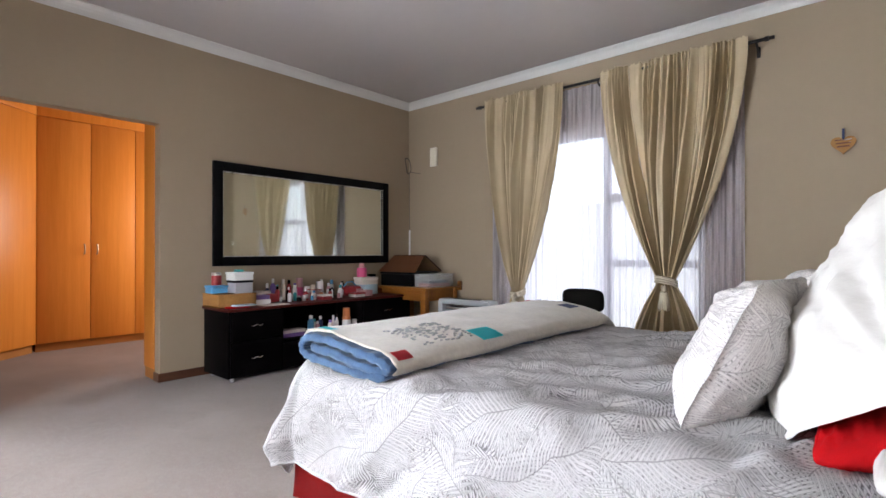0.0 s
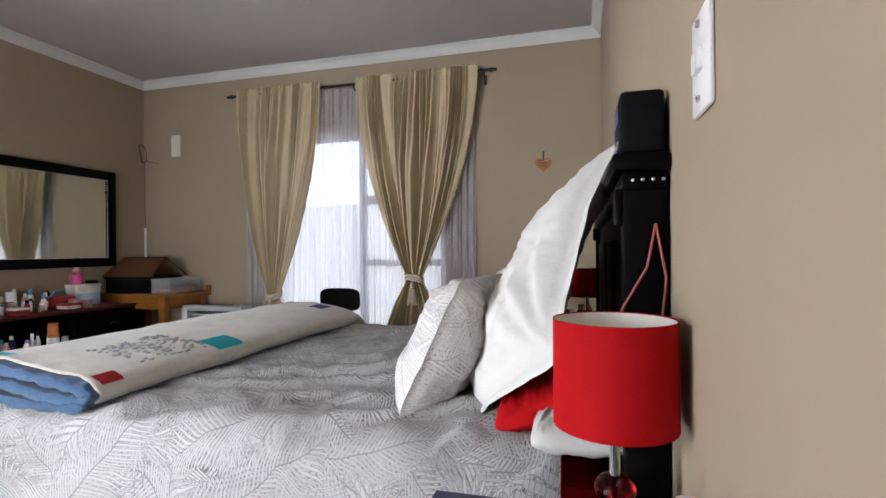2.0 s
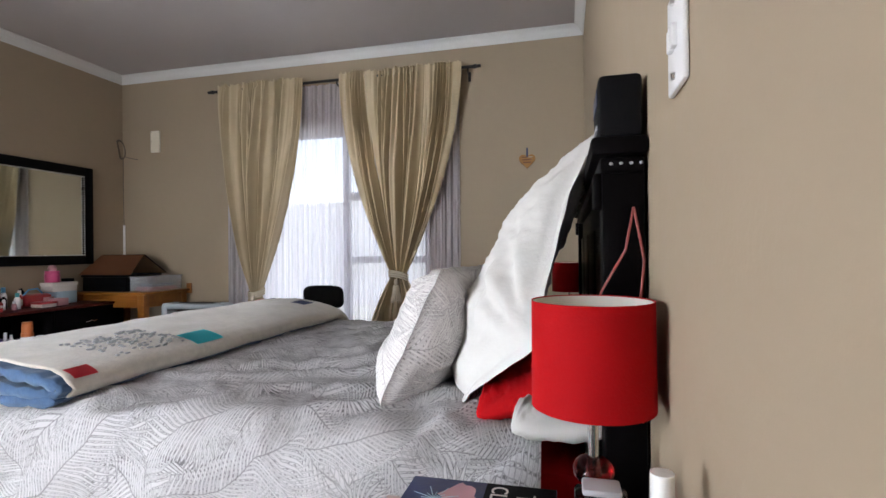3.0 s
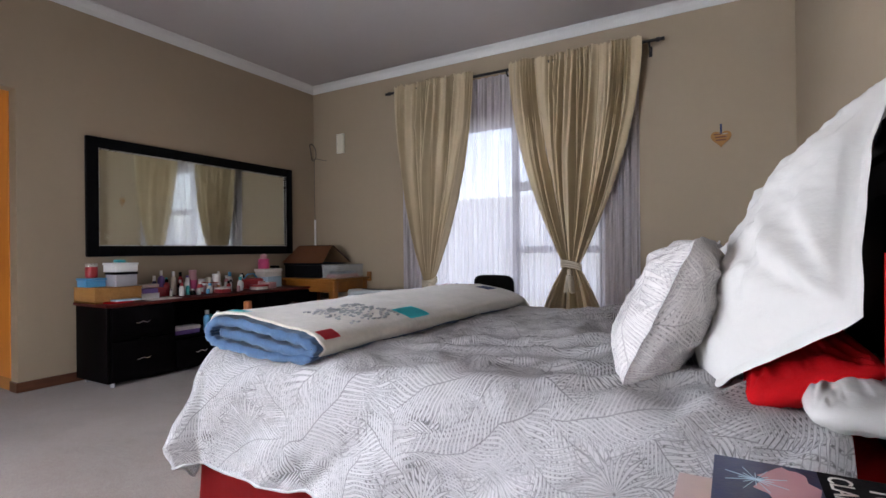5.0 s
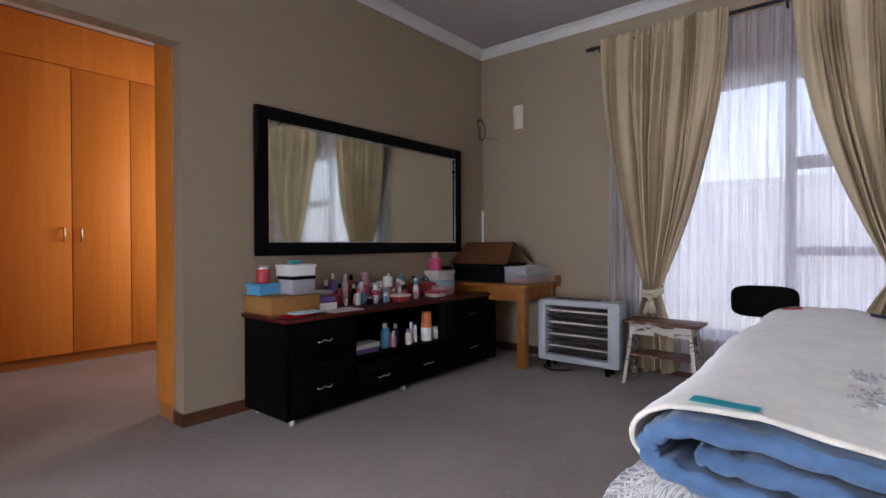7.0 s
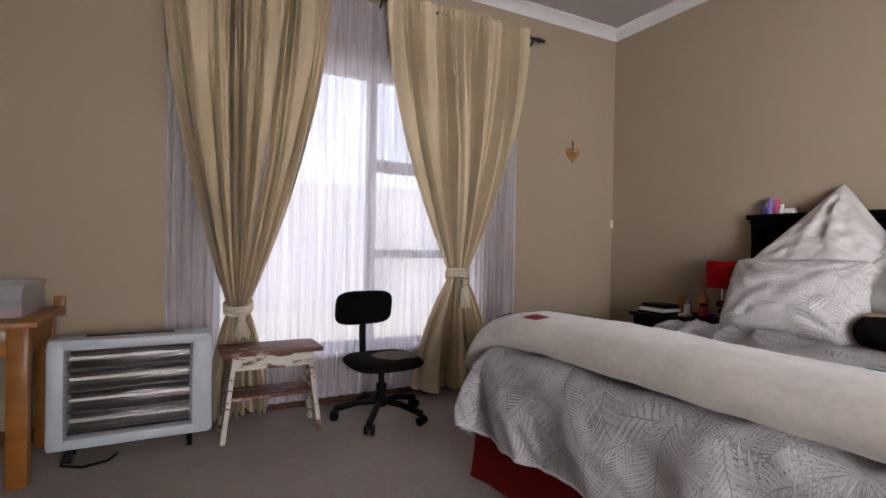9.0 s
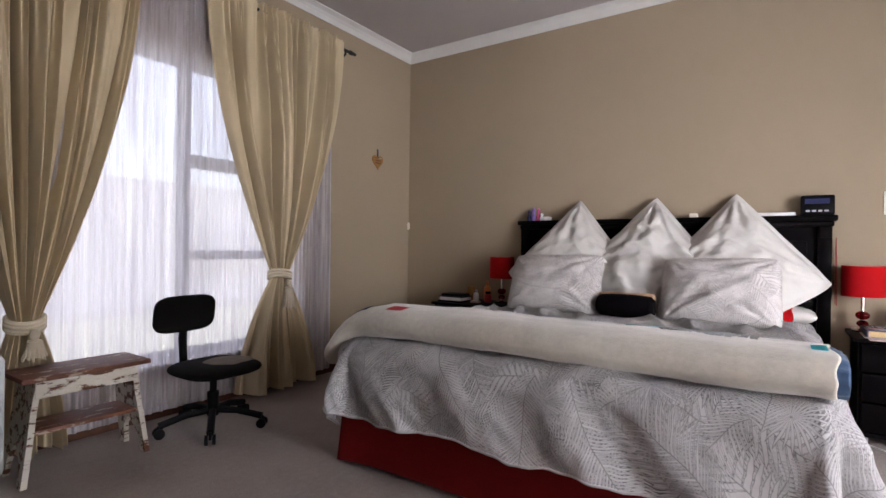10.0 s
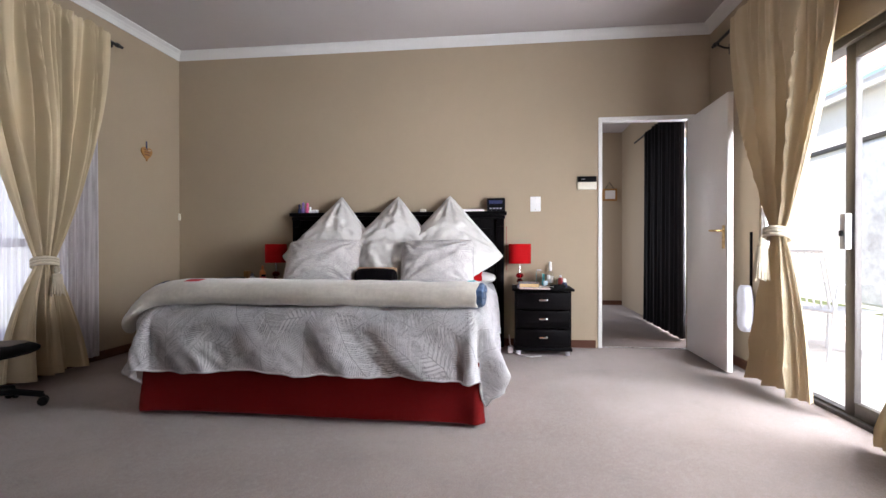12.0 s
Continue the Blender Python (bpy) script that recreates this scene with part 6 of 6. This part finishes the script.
for k in range(8):
    a = k * math.pi / 8
    c = Vector((BKX0 + 0.055, BKY0 + 0.095, z + 0.0355))
    way = Vector((math.cos(a), math.sin(a), 0)) * (0.042 if k % 2 else 0.022)
    tube(bm, [tuple(c - way), tuple(c + way)], 0.0006, 4)
part("cover_star", bm, PALEBLUE, bk, "pale blue star burst", smooth=False)
box = thing("perfume_box", (4.52, -3.55, NT), "clear square perfume flask with a white label on the bedside table", "perfume")
part("body", blocks((4.485, 4.555, -3.575, -3.525, NT, NT + 0.135), bev=0.006), FLASK, box)
part("label", blocks((4.495, 4.545, -3.5765, -3.5755, NT + 0.025, NT + 0.112)), PAPER, box, "white label", smooth=False)
part("cap", blocks((4.495, 4.545, -3.57, -3.53, NT + 0.136, NT + 0.146), bev=0.004), GREYPLASTIC, box, "pale grey lid")
carton(4.578, 4.612, -3.605, -3.575, NT, NT + 0.105, TEALPLASTIC, "small teal carton", name="medicine_carton")
carton(4.43, 4.455, -3.62, -3.585, NT, NT + 0.05, PALEBLUE, "small pale blue carton", name="medicine_carton")
bottle(4.578, -3.655, NT, 0.026, 0.215, FLASK, WHITEPLASTIC, "clear spray bottle with a white pump", 0.45, 0.38, band=PAPER)
bottle(4.515, -3.635, NT, 0.022, 0.10, FLASK, WHITEPLASTIC, "small clear bottle with a white cap", 0.6, 0.35)
carton(4.53, 4.59, -3.765, -3.715, NT, NT + 0.055, GREYPLASTIC, "square smoked glass perfume bottle", name="perfume_bottle")
bottle(4.48, -3.735, NT, 0.024, 0.10, REDPLASTIC, GREYPLASTIC, "red perfume bottle", 0.4)
bottle(4.40, -3.76, NT, 0.022, 0.075, DARKBLUE, WHITEPLASTIC, "small dark bottle with a white cap", 0.6, 0.4)
cab = thing("charging_cable", (4.34, -3.68, NT), "tangle of charging cables on the bedside table", "cable")
for k, mt in enumerate((BLACKPLASTIC, WHITECABLE, BLACKPLASTIC)):
    pts = [(4.34 + 0.055 * math.cos(0.5 * i + k) + 0.012 * k, -3.67 + (0.05 + 0.01 * k) * math.sin(0.5 * i + 1.3 * k), NT + 0.005 + 0.004 * k + 0.004 * math.sin(i * 1.7)) for i in range(22)]
    part("loop", tube(bmesh.new(), pts, 0.0032, 6), mt, cab)
ph = single("telephone", blocks((4.29, 4.35, -3.76, -3.66, NT + 0.0, NT + 0.028), bev=0.01), BLACKPLASTIC, "small black device lying among the cables", "telephone")
plug = thing("plug_adapter", (4.50, -3.27, 0), "white plug adapter with a cable on the carpet beside the bed", "adapter")
part("body", blocks((4.30, 4.36, -3.315, -3.275, 0.0, 0.055), bev=0.008), WHITEPLASTIC, plug)
part("cable", tube(bmesh.new(), [(4.33, -3.295, 0.055), (4.32, -3.29, 0.13), (4.35, -3.285, 0.15), (4.39, -3.29, 0.08), (4.36, -3.32, 0.008), (4.24, -3.37, 0.005), (4.16, -3.46, 0.005), (4.2, -3.55, 0.005)], 0.004, 6), WHITECABLE, plug)

# on the far bedside table
single("book", blocks((4.22, 4.40, -0.86, -0.64, NT, NT + 0.012), bev=0.002), BLACKPLASTIC, "thin dark book at the bottom of the pile", "book")
b2 = thing("book", (4.31, -0.75, NT + 0.013), "white-edged book with a black cover on the far bedside table", "book")
part("page_block", blocks((4.225, 4.395, -0.855, -0.655, NT + 0.016, NT + 0.042)), PAPER, b2, smooth=False)
part("cover", blocks((4.22, 4.40, -0.865, -0.645, NT + 0.013, NT + 0.016), (4.22, 4.40, -0.865, -0.645, NT + 0.042, NT + 0.047)), BLACKPLASTIC, b2, smooth=False)
single("wallet", blocks((4.235, 4.38, -0.85, -0.66, NT + 0.048, NT + 0.068), bev=0.008), BLACKPLASTIC, "black leather case lying on the books", "wallet")
carton(4.44, 4.49, -0.84, -0.79, NT, NT + 0.12, OCHRE, "orange and white carton", name="medicine_carton")
bottle(4.50, -0.95, NT, 0.028, 0.17, ORANGE, ORANGE, "orange lotion bottle", 0.35)
bottle(4.40, -0.90, NT, 0.022, 0.10, WHITEPLASTIC, GREYPLASTIC, "small white bottle", 0.5)
bottle(4.44, -0.99, NT, 0.028, 0.09, REDPLASTIC, BLACKPLASTIC, "dark red pot", 0.7)
bottle(4.45, -0.87, NT, 0.022, 0.09, BLACKPLASTIC, BLACKPLASTIC, "small black bottle", 0.6)
single("tissue", blocks((4.30, 4.36, -0.97, -0.90, NT, NT + 0.018), bev=0.006), PINKPAPER, "crumpled pink tissue on the bedside table", "tissue")

# on the headboard shelf
HT = 1.2355
ck = thing("clock_radio", (4.54, -3.16, HT), "black clock radio on the end of the headboard shelf", "clock radio")
part("body", blocks((4.54, 4.62, -3.25, -3.085, HT, HT + 0.12), bev=0.010), BLACKPLASTIC, ck)
part("display", blocks((4.5385, 4.541, -3.225, -3.105, HT + 0.068, HT + 0.098)), DARKBLUE, ck, smooth=False)
for k in range(4):
    part("button", blocks((4.537, 4.5405, -3.22 + 0.03 * k, -3.20 + 0.03 * k, HT + 0.02, HT + 0.03)), GREYPLASTIC, ck, smooth=False)
tk = thing("ornament", (4.54, -1.33, HT), "small bright-coloured figurine cluster on the headboard shelf", "ornament")
for y, h, r, mt in ((-1.29, 0.085, 0.018, DARKBLUE), (-1.325, 0.105, 0.02, PURPLE), (-1.365, 0.10, 0.02, PINKPLASTIC), (-1.40, 0.06, 0.017, WHITEPLASTIC), (-1.31, 0.045, 0.015, TEALPLASTIC)):
    part("figure", turned(4.575 + 0.02 * math.sin(y * 90), y, [(0, HT), (r * 0.9, HT), (r, HT + h * 0.3), (r * 0.5, HT + h * 0.62), (r * 0.72, HT + h * 0.8), (r * 0.4, HT + h * 0.97), (0, HT + h)], 14), mt, tk)
single("white_box", blocks((4.55, 4.60, -1.47, -1.42, HT, HT + 0.03), bev=0.004), WHITEPLASTIC, "small white box on the headboard shelf", "box")
single("pill_box", blocks((4.55, 4.60, -2.52, -2.47, HT, HT + 0.028), bev=0.006), CREAMPLASTIC, "small cream box on the headboard shelf", "box")
single("remote_control", blocks((4.55, 4.59, -3.06, -2.84, HT, HT + 0.022), bev=0.006), WHITEPLASTIC, "white remote control lying on the headboard shelf", "remote control")

# ---- things on the walls ----
sw = thing("light_switch", (W, -3.525, 1.285), "white two-rocker light switch on the wall by the bed", "light switch")
part("plate", blocks((W - 0.009, W - 0.0005, -3.572, -3.478, 1.235, 1.371), bev=0.004), WHITEPLASTIC, sw)
for y in (-3.535, -3.515):
    part("rocker", blocks((W - 0.016, W - 0.008, y - 0.008, y + 0.008, 1.288, 1.318), bev=0.002), WHITEPLASTIC, sw)
for z in (1.253, 1.353):
    part("screw", turned(W - 0.01, -3.525, [(0, z - 0.004), (0.004, z - 0.004), (0.004, z + 0.004), (0, z + 0.004)], 8), STEEL, sw)
kp = thing("alarm_keypad", (W, -3.98, 1.48), "cream alarm keypad with a black display beside the door", "keypad")
part("body", blocks((W - 0.035, W - 0.0005, -4.062, -3.90, 1.425, 1.495), bev=0.005), CREAMPLASTIC, kp)
part("display", blocks((W - 0.037, W - 0.0005, -4.062, -3.90, 1.497, 1.545), bev=0.004), BLACKPLASTIC, kp)
for k in range(3):
    part("lamp", blocks((W - 0.039, W - 0.0365, -3.96 + 0.012 * k, -3.952 + 0.012 * k, 1.515, 1.522)), GREYPLASTIC, kp, smooth=False)
vp = thing("wall_plate", (0.42, 0, 2.15), "blank white rectangular cover plate on the wall", "cover plate")
part("plate", blocks((0.37, 0.474, -0.024, -0.0005, 2.045, 2.265), bev=0.006), CREAMPLASTIC, vp)
for x in (0.385, 0.459):
    for z in (2.06, 2.155, 2.25):
        part("screw", bar((x, -0.0235, z), (x, -0.0255, z), 0.004), STEEL, vp)
cc = thing("coiled_cable", (0.03, -0.03, 2.1), "coil of loose grey cable hanging in the corner", "cable")
for k in range(3):
    pts = [(0.03 + (0.05 + 0.004 * k) * math.cos(2 * math.pi * i / 18), -0.05 - 0.02 * math.sin(2 * math.pi * i / 18) - 0.004 * k, 2.09 + (0.085 + 0.006 * k) * math.sin(2 * math.pi * i / 18)) for i in range(18)]
    pts = [(max(0.006, a), min(-0.006, b), c) for a, b, c in pts]
    part("loop", tube(bmesh.new(), pts, 0.0045, 6, True), GREYCABLE, cc)
part("tail", tube(bmesh.new(), [(0.05, -0.03, 2.02), (0.12, -0.012, 2.0), (0.20, -0.01, 1.985)], 0.004, 6), GREYCABLE, cc)
part("drop", tube(bmesh.new(), [(0.025, -0.02, 2.02), (0.022, -0.018, 1.6), (0.03, -0.02, 1.30)], 0.003, 6), GREYCABLE, cc)
single("conduit_pipe", turned(0.035, -0.025, [(0, 0.668), (0.011, 0.668), (0.011, 1.31), (0, 1.31)], 12), WHITEPLASTIC, "white plastic conduit standing in the corner", "pipe")
bs = single("bell_push", turned(4.607, -0.018, [(0, 1.175), (0.012, 1.177), (0.015, 1.21), (0.012, 1.243), (0, 1.245)], 14, 1.0, 0.8), CREAMPLASTIC, "small cream bell push in the corner", "bell push")
heart = thing("heart_ornament", (4.165, -0.01, 1.78), "wooden heart with stripes hung by a dark ribbon", "ornament")
bm = bmesh.new()
ring = []
for i in range(40):
    a = 2 * math.pi * i / 40
    ring.append((0.0043 * 16 * math.sin(a) ** 3, 0.0043 * (13 * math.cos(a) - 5 * math.cos(2 * a) - 2 * math.cos(3 * a) - math.cos(4 * a))))
f0 = bm.faces.new([bm.verts.new((4.165 + a, -0.012, 1.765 + b)) for a, b in ring])
ext = bmesh.ops.extrude_face_region(bm, geom=[f0])
bmesh.ops.translate(bm, verts=[v for v in ext["geom"] if isinstance(v, bmesh.types.BMVert)], vec=(0, 0.011, 0))
part("heart", bm, OCHRE, heart)
for k in range(3):
    part("stripe", blocks((4.165 - 0.045 + 0.006 * k, 4.165 + 0.045 - 0.006 * k, -0.0135, -0.0118, 1.79 - 0.022 * k, 1.799 - 0.022 * k)), WORNWOOD, heart, smooth=False)
part("ribbon", blocks((4.158, 4.172, -0.008, -0.004, 1.80, 1.872)), NAVY, heart, smooth=False)

# ---- behind the door ----
hang = thing("hanging_bag", (3.86, -4.98, 0.3), "white plastic bag hanging from a dark strap behind the door", "bag")
part("strap", blocks((3.855, 3.885, -5.028, -5.022, 0.62, 1.02)), BLACKCLOTH, hang)
bm = bmesh.new()
padded(bm, 3.86, -4.98, 0.47, 0.07, 0.045, 0.17, 0.8)
for v in bm.verts:
    v.co += Vector((0.018 * fbm(v.co.z * 14, v.co.y * 14), 0.014 * fbm(v.co.x * 16, v.co.z * 16), 0.012 * fbm(v.co.x * 15, v.co.y * 15)))
part("sack", bm, GREYPLASTIC, hang)

# ---- patio paving ----
tile = mesh_of("paving_tile", blocks((0, 0.49, 0, 0.49, 0, 0.012), bev=0.004), PAVING)
for i in range(18):
    for j in range(6):
        ob = new("paving_tile", tile)
        ob.location = (-0.5 + 0.5 * i, -8.3 + 0.5 * j + 0.05, -0.045)
        ob.parent = patio
